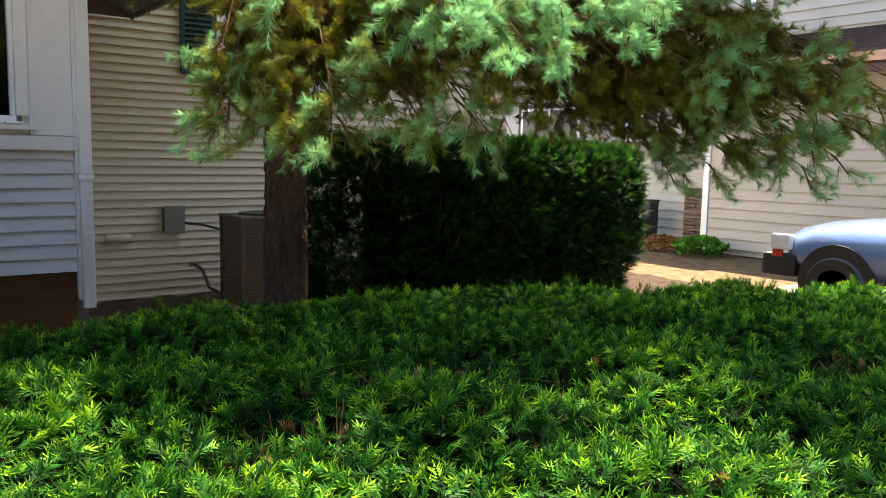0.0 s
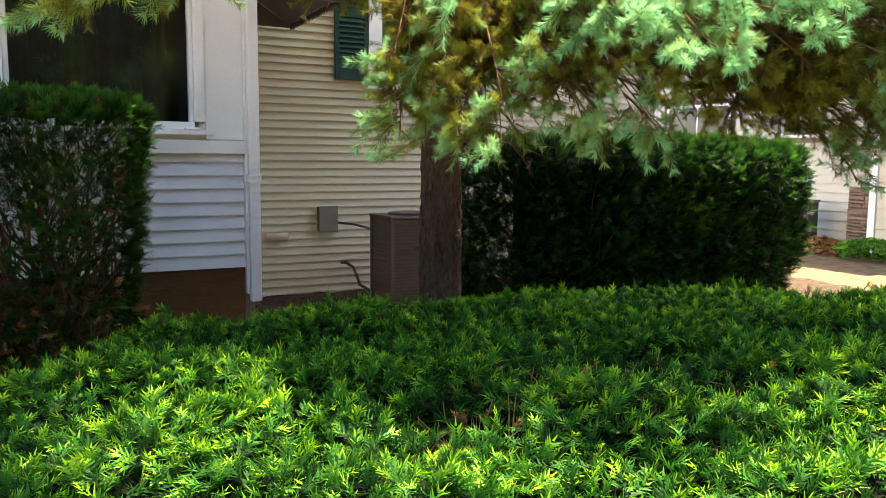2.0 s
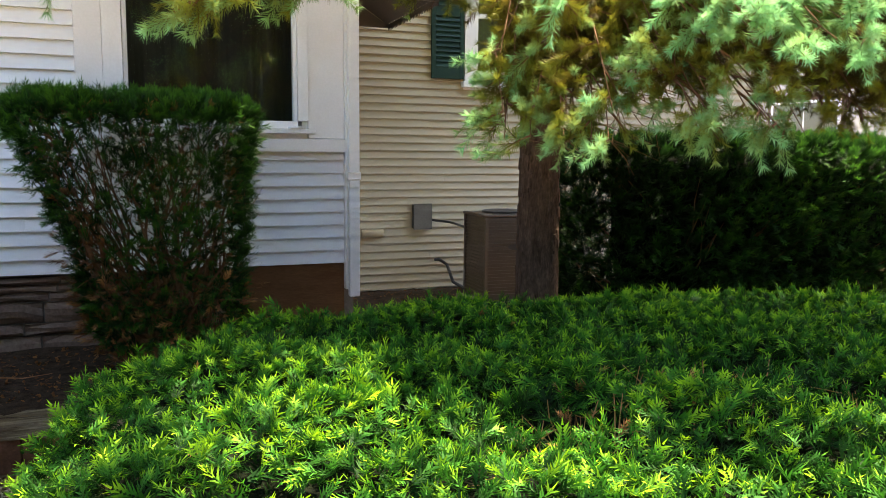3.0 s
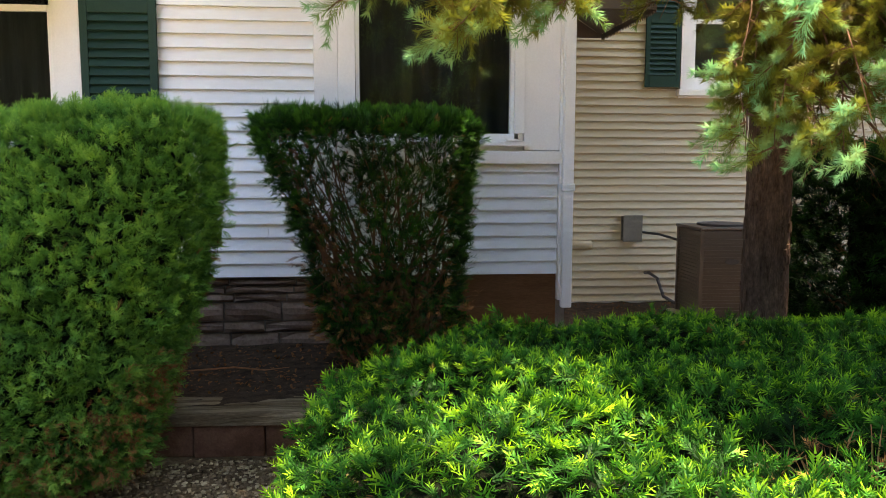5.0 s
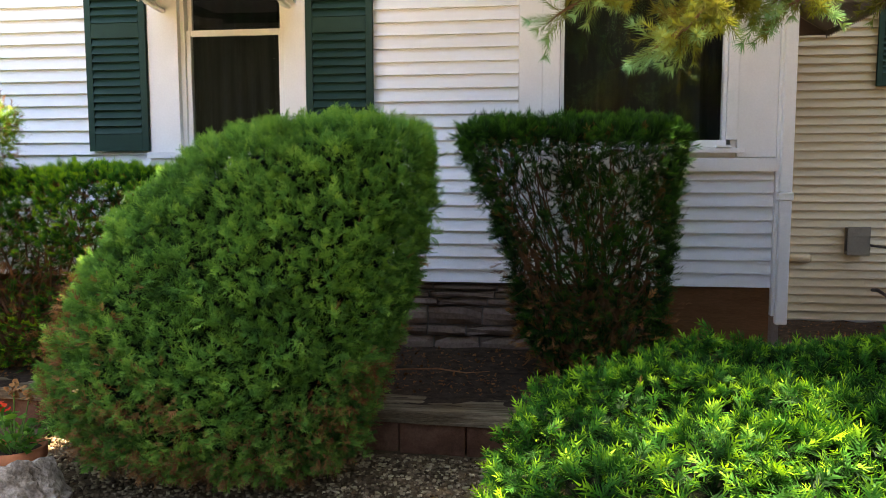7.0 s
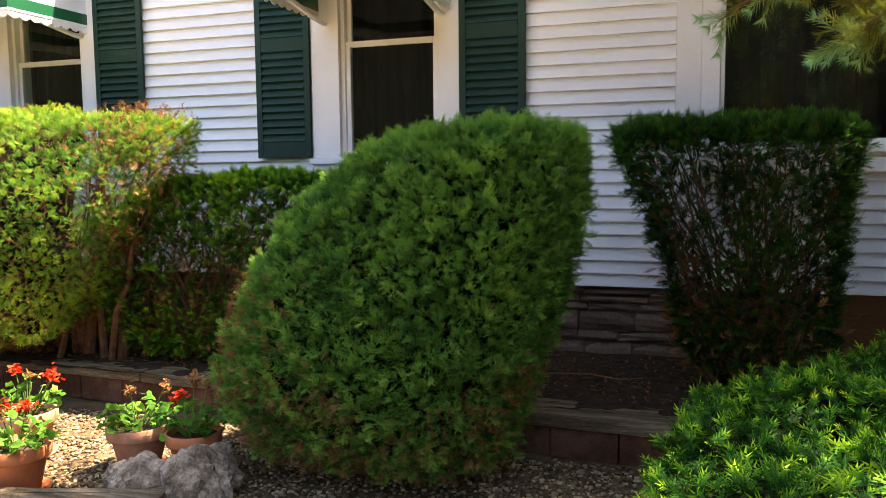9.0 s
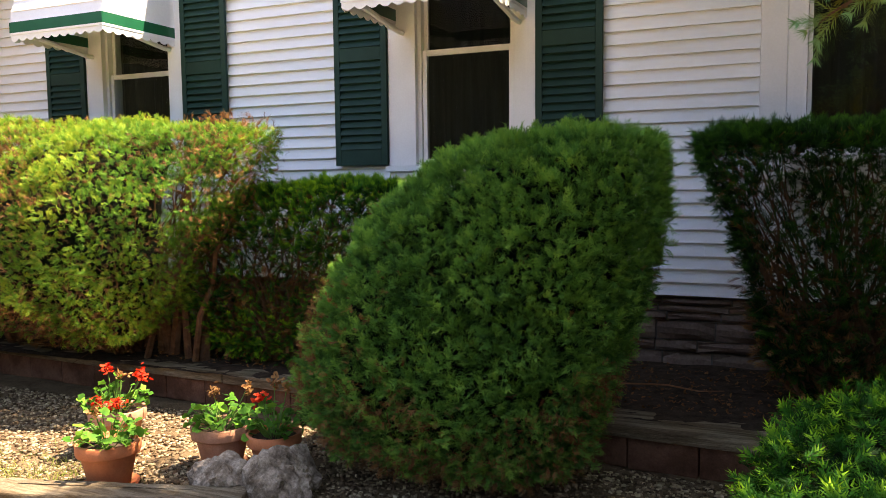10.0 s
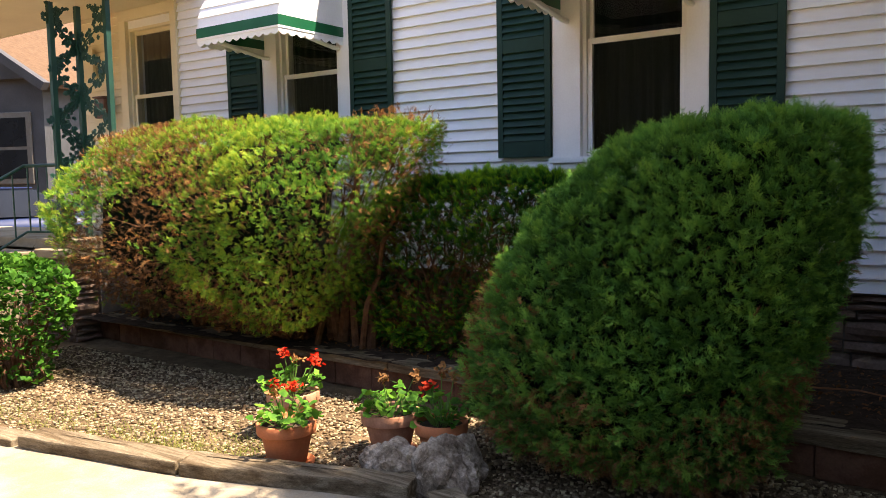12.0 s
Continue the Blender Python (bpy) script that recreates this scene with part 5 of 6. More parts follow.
# ---- potted geraniums ----
def pot_mesh(r, h):
    return lathe([(r * 0.60, 0), (r * 0.62, 0.004), (r * 0.86, h * 0.72), (r * 0.87, h * 0.73), (r * 0.98, h * 0.735), (r * 1.0, h * 0.76), (r * 1.02, h * 0.98), (r * 0.99, h), (r * 0.92, h), (r * 0.90, h * 0.97), (r * 0.86, h * 0.86), (r * 0.02, h * 0.86)], 36)


def geranium(at, r, h, material, label, leaves, blooms, seed, plant_h=0.16, saucer=True):
    g = thing("flower_pot", label, "potted plant", at, "potted geraniums on the gravel")
    rr = np.random.default_rng(seed)
    z0 = 0.0
    if saucer:
        smooth(part("saucer", lathe([(r * 0.72, 0), (r * 0.86, 0.006), (r * 0.94, 0.035), (r * 0.90, 0.036), (r * 0.82, 0.012), (0.01, 0.011)], 32), material, g))
        z0 = 0.013
    p = smooth(part("pot", pot_mesh(r, h), material, g))
    p.location = (0, 0, z0)
    s = part("soil", lathe([(r * 0.86, h * 0.80), (r * 0.88, h * 0.88), (r * 0.5, h * 0.90), (0.01, h * 0.91)], 24), SOIL, g)
    s.location = (0, 0, z0)
    top = h * 0.9 + z0
    a = rr.random(leaves) * 6.283
    q = np.sqrt(rr.random(leaves)) * r * 1.15
    Lp = np.stack([q * np.cos(a), q * np.sin(a), top + 0.02 + plant_h * rr.random(leaves) * (1.1 - q / (r * 1.6))], 1)
    scatter("leaves", LEAVES, Lp, np.stack([np.cos(a), np.sin(a), np.full(leaves, 0.15)], 1), rr.uniform(0.035, 0.065, leaves), np.clip(rr.normal(0.5, 0.2, leaves), 0, 1), LEAF, g, 0.45)
    bm = bmesh.new()
    for k in range(0, leaves, 2):
        b = Vector((Lp[k][0] * 0.3, Lp[k][1] * 0.3, top - 0.01))
        add_tube(bm, [b, (b + Vector(Lp[k])) / 2 + Vector((0, 0, 0.015)), Vector(Lp[k])], 0.0028, 4)
    FP = []
    for bx, by, bz, dry in blooms:
        tipv = Vector((bx, by, top + bz))
        add_tube(bm, [Vector((bx * 0.2, by * 0.2, top)), Vector((bx * 0.7, by * 0.7, top + bz * 0.6)), tipv], 0.003, 4)
        for k in range(26):
            FP.append((np.array(tipv) + rr.normal(0, 0.018, 3), dry))
    part("stalks", bm, STALK, g)["kind"] = "stuff"
    live = np.array([p for p, d in FP if not d])
    dry = np.array([p for p, d in FP if d])
    for nm, arr, mt in (("blooms", live, PETAL), ("withered_blooms", dry, DEAD)):
        if len(arr):
            scatter(nm, LEAVES, arr, rr.normal(0, 1, arr.shape), np.full(len(arr), 0.026), np.clip(rr.normal(0.55, 0.2, len(arr)), 0, 1), mt, g, 0.3)
    return g


geranium((-3.66, 2.97, 0.0), 0.165, 0.255, TERRACOTTA, "orange terracotta pot of geraniums with a chipped side", 75, ((-0.09, 0.0, 0.17, True),), 1, 0.15)
geranium((-4.06, 3.42, 0.0), 0.165, 0.265, TERRACOTTA_PALE, "pale terracotta pot of red geraniums", 75, ((-0.02, -0.13, 0.09, False), (0.07, -0.09, 0.08, False), (-0.09, 0.02, 0.26, False), (0.0, 0.04, 0.22, True), (0.16, 0.05, 0.23, False), (0.20, 0.0, 0.25, False), (0.12, -0.12, 0.10, False)), 2, 0.20)
geranium((-3.28, 3.43, 0.0), 0.17, 0.255, TERRACOTTA_PALE, "pale terracotta pot of leafy geraniums", 80, ((-0.05, 0.0, 0.2, True), (0.12, 0.08, 0.22, True)), 3, 0.18)
geranium((-2.93, 3.44, 0.0), 0.148, 0.245, TERRACOTTA, "reddish terracotta pot with a red geranium", 75, ((-0.06, -0.02, 0.22, False), (0.06, 0.05, 0.27, True), (-0.01, 0.03, 0.3, True)), 4, 0.2)


# ---- porch ----
porch = thing("porch", "stone-based porch with a concrete floor and cream ceiling", "porch", (-9.6, 5.0, 0), kind="structure")


def pput(nm, a, b, c, d, e, f, material, bevel=0.0, lab=""):
    bm = box(a, b, c, d, e, f, bevel)
    bmesh.ops.translate(bm, vec=-Vector(porch.location), verts=bm.verts)
    return part(nm, bm, material, porch, lab)


pput("base", -12.6, -8.12, 4.66, 5.74, 0.0, 0.94, MORTAR)
pput("floor_slab", -12.6, -8.05, 4.42, 5.74, 0.945, 1.05, CONCRETE, 0.01)
pput("ceiling", -12.6, -7.9, 4.1, 5.66, 3.66, 3.74, PORCH_CREAM)
pput("beam", -12.6, -7.9, 4.1, 4.22, 3.50, 3.655, PORCH_CREAM)
pput("pier", -8.62, -8.14, 4.36, 4.64, 0.0, 0.86, MORTAR)
pput("pier_cap", -8.70, -8.06, 4.28, 4.70, 0.865, 0.955, CONCRETE, 0.02)
for k in range(5):
    pput("step", -10.6, -8.75, 4.42 - 0.28 * (k + 1), 4.42 - 0.28 * k - 0.002, 0.0, 0.94 - 0.17 * (k + 0.1), CONCRETE, 0.008)
pput("roof", -12.8, -7.7, 3.9, 5.68, 3.745, 3.86, SHINGLE_BROWN)

post = thing("porch_post", "green wrought-iron porch post with a leafy vine pattern", "post", (-8.50, 4.8, 1.05))
for x, y in ((0, 0), (0.53, 0.0), (0.0, -0.30)):
    part("upright", box(x - 0.026, x + 0.026, y - 0.026, y + 0.026, 0, 2.45), IRON, post)
vine = bmesh.new()
VP, VD = [], []
for (x0, y0), (x1, y1) in (((0, 0), (0.53, 0)), ((0, 0), (0, -0.30))):
    pts = []
    for k in range(40):
        z = 0.08 + 2.3 * k / 39
        f = 0.5 + 0.36 * math.sin(k * 0.72)
        p = Vector((x0 + (x1 - x0) * f, y0 + (y1 - y0) * f, z))
        pts.append(p)
        for j in range(9):
            VP.append(np.array(p) + np.array((rng.normal(0, 0.05) * (x1 != x0), rng.normal(0, 0.04) * (y1 != y0), rng.normal(0, 0.03))))
            a = rng.uniform(0, 6.283)
            VD.append(((x1 - x0) * 1.9 * math.cos(a), (y1 - y0) * 3.3 * math.cos(a), math.sin(a)))
    add_tube(vine, pts, 0.007, 5)
part("vine_stem", vine, IRON, post)
bm = bmesh.new()
for p, d in zip(VP, VD):
    p, d = Vector(p), Vector(d).normalized()
    nrm = Vector((0, 1, 0)) if abs(d.y) < 1e-6 else Vector((1, 0, 0))
    s = d.cross(nrm)
    sz = rng.uniform(0.042, 0.066)
    ring = [bm.verts.new(p + d * sz * a + s * sz * b + nrm * rng.normal(0, 0.004)) for a, b in ((0, 0), (0.25, 0.42), (0.55, 0.28), (0.7, 0.5), (1.25, 0), (0.7, -0.5), (0.55, -0.28), (0.25, -0.42))]
    bm.faces.new(ring)
thicken(bm, 0.004)
part("vine_leaves", bm, IRON, post)["kind"] = "stuff"

rail = thing("stair_railing", "green painted iron railing down the porch steps", "railing", (-9.0, 4.42, 1.05))
TOP = [(0.38, 0.12, 0.78), (-0.05, 0.0, 0.78), (-0.05, -0.65, 0.42), (-0.05, -1.25, -0.05)]
BOT = [(0.38, 0.12, 0.07), (-0.05, 0.0, 0.07), (-0.05, -0.65, -0.29), (-0.05, -1.25, -0.76)]
part("top_rail", tube(TOP, 0.02), IRON, rail)
part("bottom_rail", tube(BOT, 0.013), IRON, rail)
for k in range(11):
    f = k / 10 * 3
    i = min(int(f), 2)
    g = f - i
    a, b = Vector(BOT[i]).lerp(Vector(BOT[i + 1]), g), Vector(TOP[i]).lerp(Vector(TOP[i + 1]), g)
    part("baluster", tube([a, b], 0.009, 6), IRON, rail)
mb = thing("mailbox", "small dark brown mailbox on the porch wall", "mailbox", (-9.36, 5.60, 2.42))
part("body", box(-0.10, 0.10, -0.06, 0.06, 0, 0.24, 0.012), BROWN_TRIM, mb)
part("lid", box(-0.11, 0.11, -0.075, 0.062, 0.242, 0.262, 0.006), BROWN_TRIM, mb)
wl = thing("wall_plaque", "small cream fixture plate on the porch wall", "wall plate", (-9.72, 5.69, 2.95))
part("plate", box(-0.09, 0.09, -0.03, 0.01, 0, 0.34, 0.006), PORCH_CREAM, wl)


# ---- neighbouring buildings ----
def panel_rows(parent, x, y0, y1, z0, z1, pitch, mesh, origin):
    """Lapped siding courses on a wall that runs along y."""
    z = z0
    while z < z1 - 0.02:
        ob = new("board", mesh)
        ob.parent = parent
        ob.matrix_local = origin @ (Matrix.Translation((x, (y0 + y1) / 2, z)) @ pose(0, 0, 0, 0, 0, -90) @ Matrix.Diagonal((y1 - y0, 1, 1, 1)))
        z += pitch


gar = thing("garage", "pale sided garage with a brown shingled roof", "garage", (12.6, 2.0, 0))
go_ = Matrix.Translation(-Vector(gar.location))
part("wall", box(-0.04, 0.2, -9, 6.75, 0.0, 3.05), SIDING_FAR, gar)
part("corner_trim", box(-0.09, -0.042, 6.66, 6.78, 0.0, 3.05), TRIM, gar)
part("fascia", box(-0.62, -0.55, -9, 7.1, 2.98, 3.14), BROWN_TRIM, gar)
part("soffit", box(-0.55, -0.04, -9, 7.1, 3.05, 3.09), BROWN_TRIM, gar)
bm = bmesh.new()
q = [bm.verts.new(p) for p in ((-0.64, -9, 3.14), (-0.64, 7.1, 3.14), (1.2, 7.1, 3.95), (1.2, -9, 3.95))]
bm.faces.new(q[::-1])
thicken(bm, 0.04)
part("roof", bm, SHINGLE_BROWN, gar)
part("upper_wall", box(1.2, 1.4, -9, 6.75, 3.9, 6.5), SIDING_FAR, gar)
nh = thing("neighbour_house", "pale sided house with brown-trimmed windows", "house", (13.6, 13.0, 0))
part("wall", box(-0.04, 0.2, -4.15, 9, 0.0, 6.0), SIDING_FAR, nh)
part("roof", box(-0.6, 2.0, -4.3, 9, 6.0, 6.2), SHINGLE_BROWN, nh)
for y0, y1, z0, z1 in ((-2.5, -1.4, 1.95, 3.05), (-0.25, 1.95, 1.88, 2.95)):
    wv = part("window", box(-0.10, -0.042, y0, y1, z0, z1, 0.004), BROWN_TRIM, nh, "brown-trimmed window")
    part("frame", box(-0.115, -0.101, y0 + 0.10, y1 - 0.10, z0 + 0.10, z1 - 0.10), TRIM, wv)
    n = 2
    for k in range(n):
        a = y0 + 0.16 + k * (y1 - y0 - 0.32) / n
        part("pane", box(-0.121, -0.116, a + 0.02, a + (y1 - y0 - 0.32) / n - 0.02, z0 + 0.16, z1 - 0.16), GLASS_DARK, wv)
pier = thing("stone_pier", "rough brown stone pier at the corner of the garage", "pier", (13.0, 9.15, 0))
part("core", box(-0.20, 0.20, -0.20, 0.20, 0, 1.12), MORTAR, pier)
fac = thing("far_air_conditioner", "black outdoor condenser unit beside the neighbouring house", "air conditioner", (12.75, 10.55, 0.0))
part("body", box(-0.35, 0.35, -0.35, 0.35, 0.0, 0.82, 0.02), BLACK, fac)
part("lid", box(-0.37, 0.37, -0.37, 0.37, 0.822, 0.86, 0.012), BLACK, fac)
part("control_box", box(-0.30, -0.05, -0.45, -0.372, 0.5, 0.8, 0.01), GREY_METAL, fac)
shr = bush("green_plant", "small bright green plant at the garage corner", (12.0, 8.4), [(0.0, 11.75, 12.25, 8.1, 8.7), (0.15, 11.55, 12.45, 7.9, 8.9), (0.28, 11.7, 12.3, 8.1, 8.7), (0.32, 11.9, 12.1, 8.3, 8.5)], 500, LEAVES, LEAF, (0.06, 0.1), 2.2, 91, 0.6, category="plant")
# leaf litter heap
heap = thing("leaf_litter", "heap of brown leaf litter against the neighbouring wall", "leaf litter", (12.4, 9.6, 0.0))
a = rng.uniform(0, 6.283, 900)
q = np.sqrt(rng.random(900))
HP = np.stack([12.4 + 0.7 * q * np.cos(a), 9.6 + 0.9 * q * np.sin(a), 0.02 + 0.25 * (1 - q) * rng.random(900)], 1)
scatter("leaves", LEAVES, HP, rng.normal(0, 1, HP.shape), rng.uniform(0.05, 0.09, 900), tones(900, 0.35), DEAD, heap, 0.4).matrix_parent_inverse = Matrix.Translation(-Vector(heap.location))


def car(at, turn, paint, label):
    """A parked car: shaped body, glasshouse, wheels, lamps and bumpers. Front towards +x."""
    c = thing("car", label, "car", at)
    c.rotation_euler = (0, 0, radians(turn))
    bm = bmesh.new()
    rings = []
    for x, z0, z1, hw in ((-2.22, 0.5, 0.8, 0.62), (-2.15, 0.42, 0.95, 0.76), (-1.8, 0.34, 1.03, 0.86), (-0.5, 0.3, 1.06, 0.90), (0.8, 0.3, 1.08, 0.90), (1.3, 0.32, 1.05, 0.89), (1.7, 0.34, 1.0, 0.86), (1.98, 0.38, 0.92, 0.79), (2.12, 0.44, 0.82, 0.70), (2.19, 0.52, 0.70, 0.60)):
        ring = []
        for k in range(20):
            t = 2 * math.pi * k / 20
            co, si = math.cos(t), math.sin(t)
            q = (abs(co) ** 3.6 + abs(si) ** 3.6) ** (-1 / 3.6)
            ring.append(bm.verts.new((x, hw * q * co * (1 - 0.08 * max(0, si)), (z0 + z1) / 2 + (z1 - z0) / 2 * q * si)))
        rings.append(ring)
    for p, q in zip(rings, rings[1:]):
        for k in range(20):
            bm.faces.new((p[k], p[(k + 1) % 20], q[(k + 1) % 20], q[k]))
    bm.faces.new(rings[0][::-1])
    bm.faces.new(rings[-1])
    bmesh.ops.recalc_face_normals(bm, faces=bm.faces)
    smooth(part("body", bm, paint, c))
    bm = bmesh.new()
    base = [bm.verts.new(p) for p in ((-2.0, -0.76, 1.0), (0.95, -0.76, 1.0), (0.95, 0.76, 1.0), (-2.0, 0.76, 1.0))]
    up = [bm.verts.new(p) for p in ((-1.7, -0.62, 1.58), (0.15, -0.62, 1.58), (0.15, 0.62, 1.58), (-1.7, 0.62, 1.58))]
    bm.faces.new(up)
    for i in range(4):
        bm.faces.new((base[i], base[(i + 1) % 4], up[(i + 1) % 4], up[i]))
    bmesh.ops.bevel(bm, geom=bm.edges[:], offset=0.04, segments=2, affect='EDGES')
    part("glasshouse", bm, GLASS_DARK, c)
    part("roof", box(-1.68, 0.12, -0.60, 0.60, 1.575, 1.62, 0.02), paint, c)
    part("bumper", box(1.86, 2.27, -0.84, 0.84, 0.36, 0.62, 0.05), BLACK, c, "black plastic bumper")
    part("bumper", box(-2.32, -2.0, -0.84, 0.84, 0.36, 0.62, 0.05), BLACK, c, "black plastic bumper")
    for sy in (-1, 1):
        part("headlight", box(1.93, 2.16, sy * 0.80 - 0.07, sy * 0.80 + 0.04 * sy + 0.03, 0.66, 0.84, 0.03), LAMP_CLEAR, c)
        part("side_lamp", box(2.02, 2.14, sy * 0.83 - 0.02, sy * 0.83 + 0.02, 0.58, 0.66, 0.01), LAMP_RED, c)
        for cx in (1.38, -1.35):
            bm = lathe([(0.20, 0), (0.30, 0.0), (0.325, 0.03), (0.325, 0.17), (0.30, 0.2), (0.20, 0.2)], 26)
            bmesh.ops.rotate(bm, cent=(0, 0, 0), matrix=Matrix.Rotation(radians(90), 3, 'X'), verts=bm.verts)
            wh = part("wheel", bm, BLACK, c)
            wh.location = (cx, sy * 0.83 + 0.10, 0.325)
            bm = lathe([(0.05, 0), (0.19, 0.0), (0.20, 0.02), (0.20, 0.17), (0.19, 0.21), (0.05, 0.19)], 20)
            bmesh.ops.rotate(bm, cent=(0, 0, 0), matrix=Matrix.Rotation(radians(90), 3, 'X'), verts=bm.verts)
            part("rim", bm, GREY_METAL, wh)
        for cx in (1.38, -1.35):
            bm = lathe([(0.41, 0), (0.41, 0.16), (0.30, 0.161)], 30)
            bmesh.ops.rotate(bm, cent=(0, 0, 0), matrix=Matrix.Rotation(radians(90), 3, 'X'), verts=bm.verts)
            al = part("wheel_arch", bm, BLACK, c)
            al.location = (cx, sy * 0.82 + 0.08, 0.37)
    return c


car((9.2, 2.75, 0.0), 90, CAR_PAINT, "silver-blue car parked on the driveway")
car((-17.7, 8.95, 0.0), 65, CAR_BLUE, "dark blue car parked beyond the porch")

# far house on the other side
fh = thing("far_house", "grey sided house with a tan shingled roof", "house", (-19.9, 10.7, 0))
fh.rotation_euler = (0, 0, radians(22.7))
part("wall", box(-9, 0, 0, 0.2, 0.0, 4.3), GREY_SIDING, fh)
part("side_wall", box(-0.2, 0, 0.202, 9, 0.0, 4.3), GREY_SIDING, fh)
bm = bmesh.new()
bm.faces.new([bm.verts.new(p) for p in ((-9, 0.0, 4.3), (0, 0.0, 4.3), (-4.5, 0.0, 7.25))])
thicken(bm, -0.2)
part("gable", bm, GREY_SIDING, fh)
for sx in (1, -1):
    bm = bmesh.new()
    bm.faces.new([bm.verts.new((-4.5 + sx * a, b, c)) for a, b, c in ((0, -0.5, 7.45), (5.0, -0.5, 4.15), (5.0, 9.5, 4.15), (0, 9.5, 7.45))])
    thicken(bm, 0.12)
    part("roof", bm, SHINGLE, fh)
    part("fascia", tube([(-4.5, -0.52, 7.33), (-4.5 + sx * 5.0, -0.52, 4.03)], 0.15, 4), GREY_SIDING, fh)
for x in (-3.3, -1.75):
    wv = part("window", box(x, x + 1.4, -0.06, -0.002, 1.7, 3.5, 0.02), GREY_METAL, fh)
    part("pane", box(x + 0.14, x + 1.26, -0.07, -0.061, 1.84, 2.56), GLASS_DARK, wv)
    part("pane", box(x + 0.14, x + 1.26, -0.07, -0.061, 2.64, 3.36), GLASS_DARK, wv)


# ---- pieces of the walls, foundation and gravel ----
BOARD_W = board_mesh("board", 0.0945, 0.032, SIDING)
BOARD_C = board_mesh("board", 0.0945, 0.024, PORCH_CREAM)
BOARD_T = board_mesh("board", 0.0895, 0.034, SIDING_TAN)
BOARD_F = board_mesh("board", 0.178, 0.032, SIDING_FAR)
cut = [(-3.36, -2.125, 1.655, 4.0), (-6.675, -5.48, 1.655, 4.0), (-9.13, -8.05, 1.63, 3.72), (-0.56, 1.21, 1.605, 4.6)]
clapboards(wall_front, -7.20, 1.208, 0.795, 3.9, 5.752, 0.0945, cut, BOARD_W, seed=5)
# boards west of x = -7.2 are cream instead of white
clapboards(wall_front, -10.09, -7.20, 0.795, 3.9, 5.752, 0.0945, [h for h in cut if h[1] < -7.9], BOARD_C, seed=9)
clapboards(wall_wing, 1.32, 7.72, 0.03, 5.35, 8.802, 0.0895, [(3.355, 4.60, 2.375, 4.13)], BOARD_T, seed=6)
panel_rows(gar, -0.045, -9 + 0.0, 6.65, 0.10, 3.0, 0.178, BOARD_F, Matrix.Identity(4))
panel_rows(gar, 1.195, -9, 6.75, 4.0, 6.4, 0.178, BOARD_F, Matrix.Identity(4))
panel_rows(nh, -0.045, -4.1, 9, 0.10, 5.9, 0.178, BOARD_F, Matrix.Identity(4))

# ashlar stones
STONES = []
for k in range(5):
    bm = box(-0.5, 0.5, -0.5, 0.5, -0.5, 0.5)
    bmesh.ops.subdivide_edges(bm, edges=bm.edges[:], cuts=2, use_grid_fill=True)
    for v in bm.verts:
        if v.co.y < -0.4:
            v.co.y += 0.35 * noise.noise((v.co.x * 2.5 + k * 7, v.co.z * 2.5, k)) - (0.0 if max(abs(v.co.x), abs(v.co.z)) < 0.4 else -0.35)
    me = to_mesh("stone", bm)
    me.materials.append(STONE)
    STONES.append(me)


def ashlar(parent, x0, x1, z0, z1, y, depth, seed, origin=Matrix.Identity(4)):
    r = np.random.default_rng(seed)
    z = z0
    while z < z1 - 0.03:
        h = min(r.choice([0.055, 0.065, 0.085, 0.14]), z1 - z)
        x = x0
        while x < x1 - 0.02:
            w = min(r.uniform(0.22, 0.62), x1 - x)
            ob = new("stone", STONES[r.integers(0, 5)])
            ob.parent = parent
            ob.matrix_local = origin @ pose(x + w / 2, y + r.normal(0, 0.006), z + h / 2) @ Matrix.Diagonal((w - 0.014, depth, h - 0.012, 1))
            x += w
        z += h


ashlar(found, -5.2, 0.41, 0.24, 0.79, 5.78, 0.07, 3)
po = Matrix.Translation(-Vector(porch.location))
ashlar(porch, -8.63, -8.13, 0.0, 0.86, 4.35, 0.07, 4, po)
ashlar(porch, -12.5, -8.64, 0.0, 0.93, 4.65, 0.07, 5, po)
ashlar(porch, -0.28, 0.0, 0.0, 0.86, 0.0, 0.07, 6, po @ pose(-8.13, 4.64, 0, 0, 0, 90))
ashlar(pier, -0.22, 0.22, 0.0, 1.15, -0.2, 0.08, 7)
ashlar(pier, -0.22, 0.22, 0.0, 1.15, -0.2, 0.08, 8, pose(0, 0, 0, 0, 0, -90))


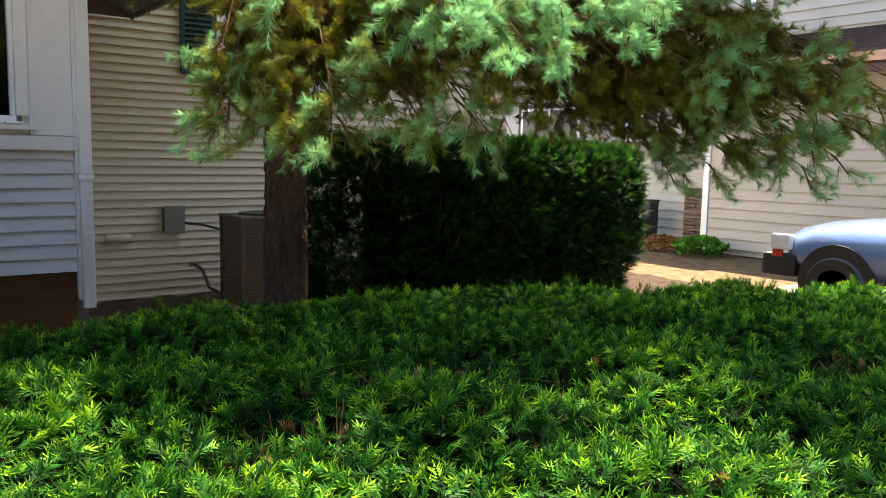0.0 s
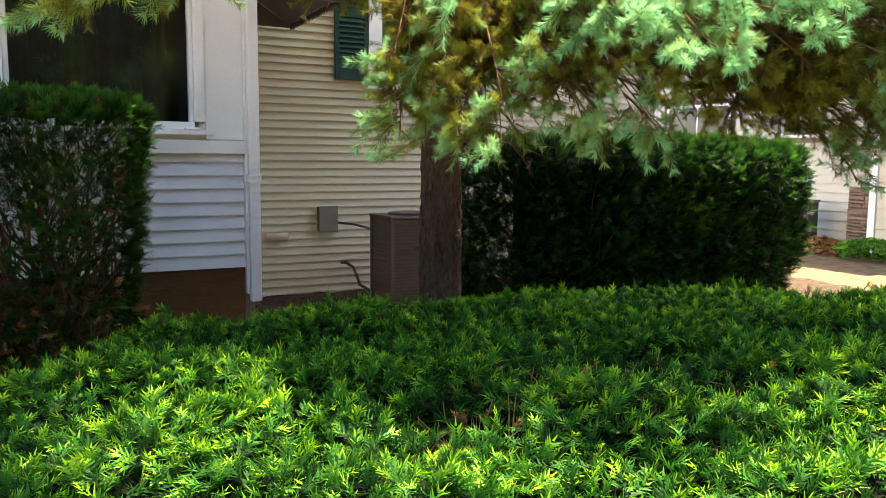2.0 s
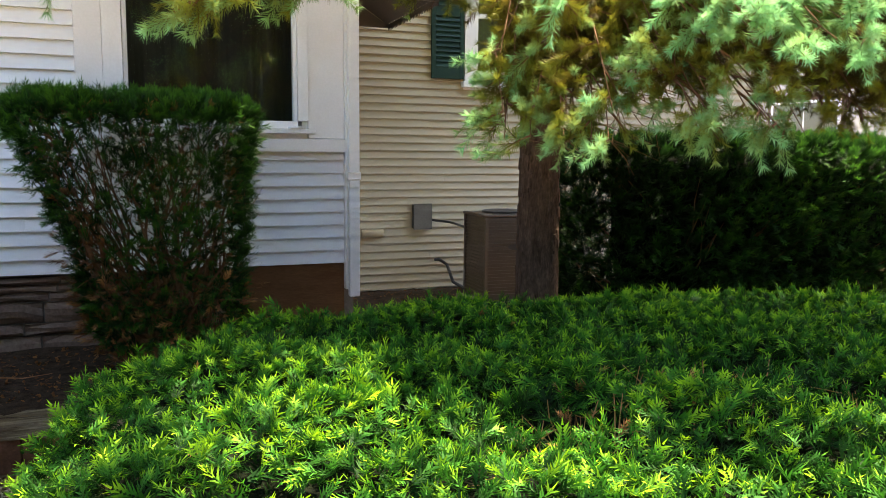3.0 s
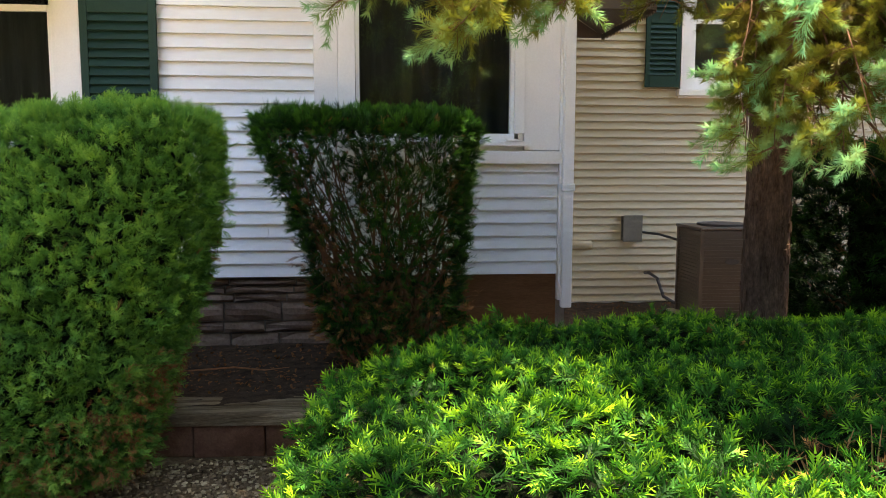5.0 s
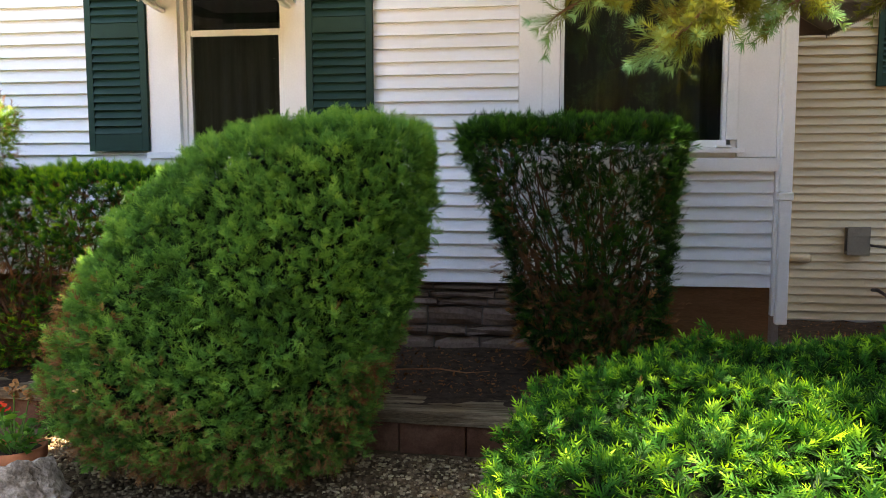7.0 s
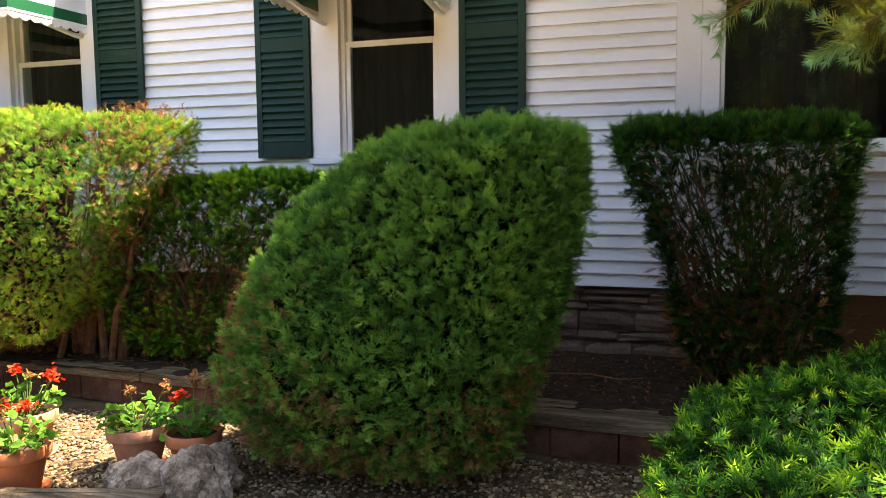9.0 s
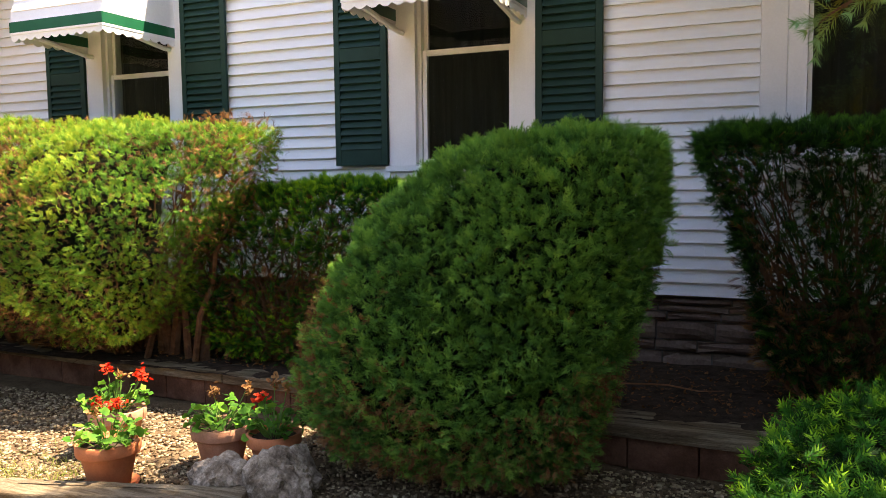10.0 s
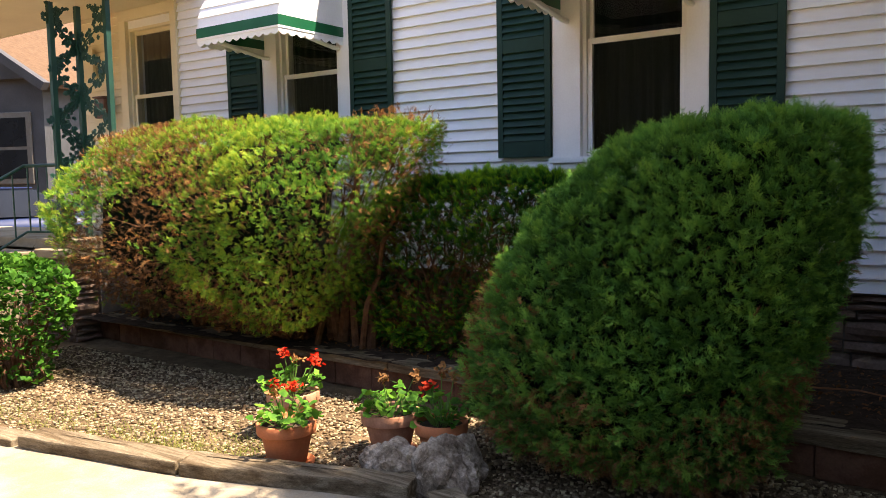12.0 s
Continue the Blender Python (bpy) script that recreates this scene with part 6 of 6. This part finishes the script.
def pebbles(name, P, size, material, parent):
    """Rounded little stones in one mesh."""
    n = len(P)
    cube = np.array([(x, y, z) for x in (-1, 1) for y in (-1, 1) for z in (-1, 1)], float) * 0.58
    ext = np.array([(1, 0, 0), (-1, 0, 0), (0, 1, 0), (0, -1, 0), (0, 0, 1), (0, 0, -1)], float) * 0.92
    idx = {tuple(np.sign(c).astype(int)): i for i, c in enumerate(cube)}
    quads = []
    for a, e in enumerate(ext):
        ax = int(np.argmax(np.abs(e)))
        s = int(np.sign(e[ax]))
        o = [k for k in range(3) if k != ax]
        ring = []
        for u, v in ((-1, -1), (1, -1), (1, 1), (-1, 1)):
            t = [0, 0, 0]
            t[ax], t[o[0]], t[o[1]] = s, u, v
            ring.append(idx[tuple(t)])
        if (s > 0) == (ax == 1):
            ring = ring[::-1]
        quads.append(ring)
    q = np.array(quads)
    a = rng.uniform(0, 6.283, n)
    sc = size[:, None] * np.stack([rng.uniform(0.7, 1.2, n), rng.uniform(0.6, 1.0, n), rng.uniform(0.4, 0.7, n)], 1)
    base = cube[None] * (1 + rng.normal(0, 0.16, (n, 8, 1)))
    base = base * sc[:, None, :]
    c, s = np.cos(a)[:, None], np.sin(a)[:, None]
    V = np.stack([base[..., 0] * c - base[..., 1] * s, base[..., 0] * s + base[..., 1] * c, base[..., 2]], 2) + P[:, None, :]
    F = q[None] + (np.arange(n) * 8)[:, None, None]
    me = leaf_mesh(name, V.reshape(-1, 3), F.reshape(-1, 4), np.repeat(rng.random(n), 8))
    me.materials.append(material)
    ob = new(name, me)
    smooth(ob)
    if parent is not None:
        ob.parent = parent
    ob["kind"] = "stuff"
    return ob


n = 27000
gx = rng.uniform(-8.0, -0.4, n)
gy = 2.45 + (4.25 - 2.45) * rng.random(n)
gy = np.where(gy > 4.22 - 0.05 * gx * 0.9, 3.0, gy)
line = np.interp(gx, [-5.3, -4.05, -2.75], [2.48, 2.70, 3.08])
ok = (gy > line) | (gx > -2.6)
GP = np.stack([gx, gy, np.full(n, 0.006)], 1)[ok]
tagged(pebbles("gravel", GP, rng.uniform(0.008, 0.020, len(GP)), PEBBLE_MIX, None), "pale mixed gravel strewn over the earth", "gravel", kind="stuff")
# litter on the bed and side yard
n = 2600
LP = np.concatenate([np.stack([rng.uniform(-7.9, 1.1, n), rng.uniform(4.5, 5.7, n), np.full(n, 0.30)], 1), np.stack([rng.uniform(0.5, 4.0, n), rng.uniform(3.5, 8.7, n), np.full(n, 0.03)], 1)])
lit = thing("bark_chips", "dark bark chips and fallen needles on the beds", "mulch", (0, 5, 0), kind="stuff")
scatter("chips", LEAVES, LP, rng.normal(0, 1, LP.shape) * (1, 1, 0.2), rng.uniform(0.012, 0.03, len(LP)), tones(len(LP), 0.1, 0.15), DEAD, lit, 0.2).matrix_parent_inverse = Matrix.Translation(-Vector(lit.location))
# tufts of dry grass by the timbers
n = 2400
cx = rng.choice([-4.75, -4.3, -5.1, -3.9, -4.5, -5.6, -6.2, -4.1], n) + rng.normal(0, 0.2, n)
cy = np.interp(cx, [-5.3, -4.05, -2.75], [2.55, 2.78, 3.15]) + np.abs(rng.normal(0, 0.22, n))
gr = thing("dry_grass", "sparse yellow-green grass tufts in the gravel", "grass", (-4.5, 2.7, 0), kind="stuff")
scatter("blades", [tuple(np.array(a) for a in ([(0, -0.04, 0), (0, 0.04, 0), (1, 0, 0.05)], [(0, 1, 2)], [0.1, 0.1, 0.8]))], np.stack([cx, cy, np.full(n, 0.005)], 1), np.tile([0, 0, 0.6], (n, 1)), rng.uniform(0.03, 0.07, n), tones(n), GRASS, gr, 0.6).matrix_parent_inverse = Matrix.Translation(-Vector(gr.location))
# twig on the soil
tw = tagged(part("fallen_twig", tube([(-1.35, 5.02, 0.30), (-1.05, 5.05, 0.31), (-0.85, 4.98, 0.305), (-0.7, 5.02, 0.31)], [0.006, 0.006, 0.004, 0.002], 5), DEADWOOD), "thin fallen twig lying on the mulch", "twig")
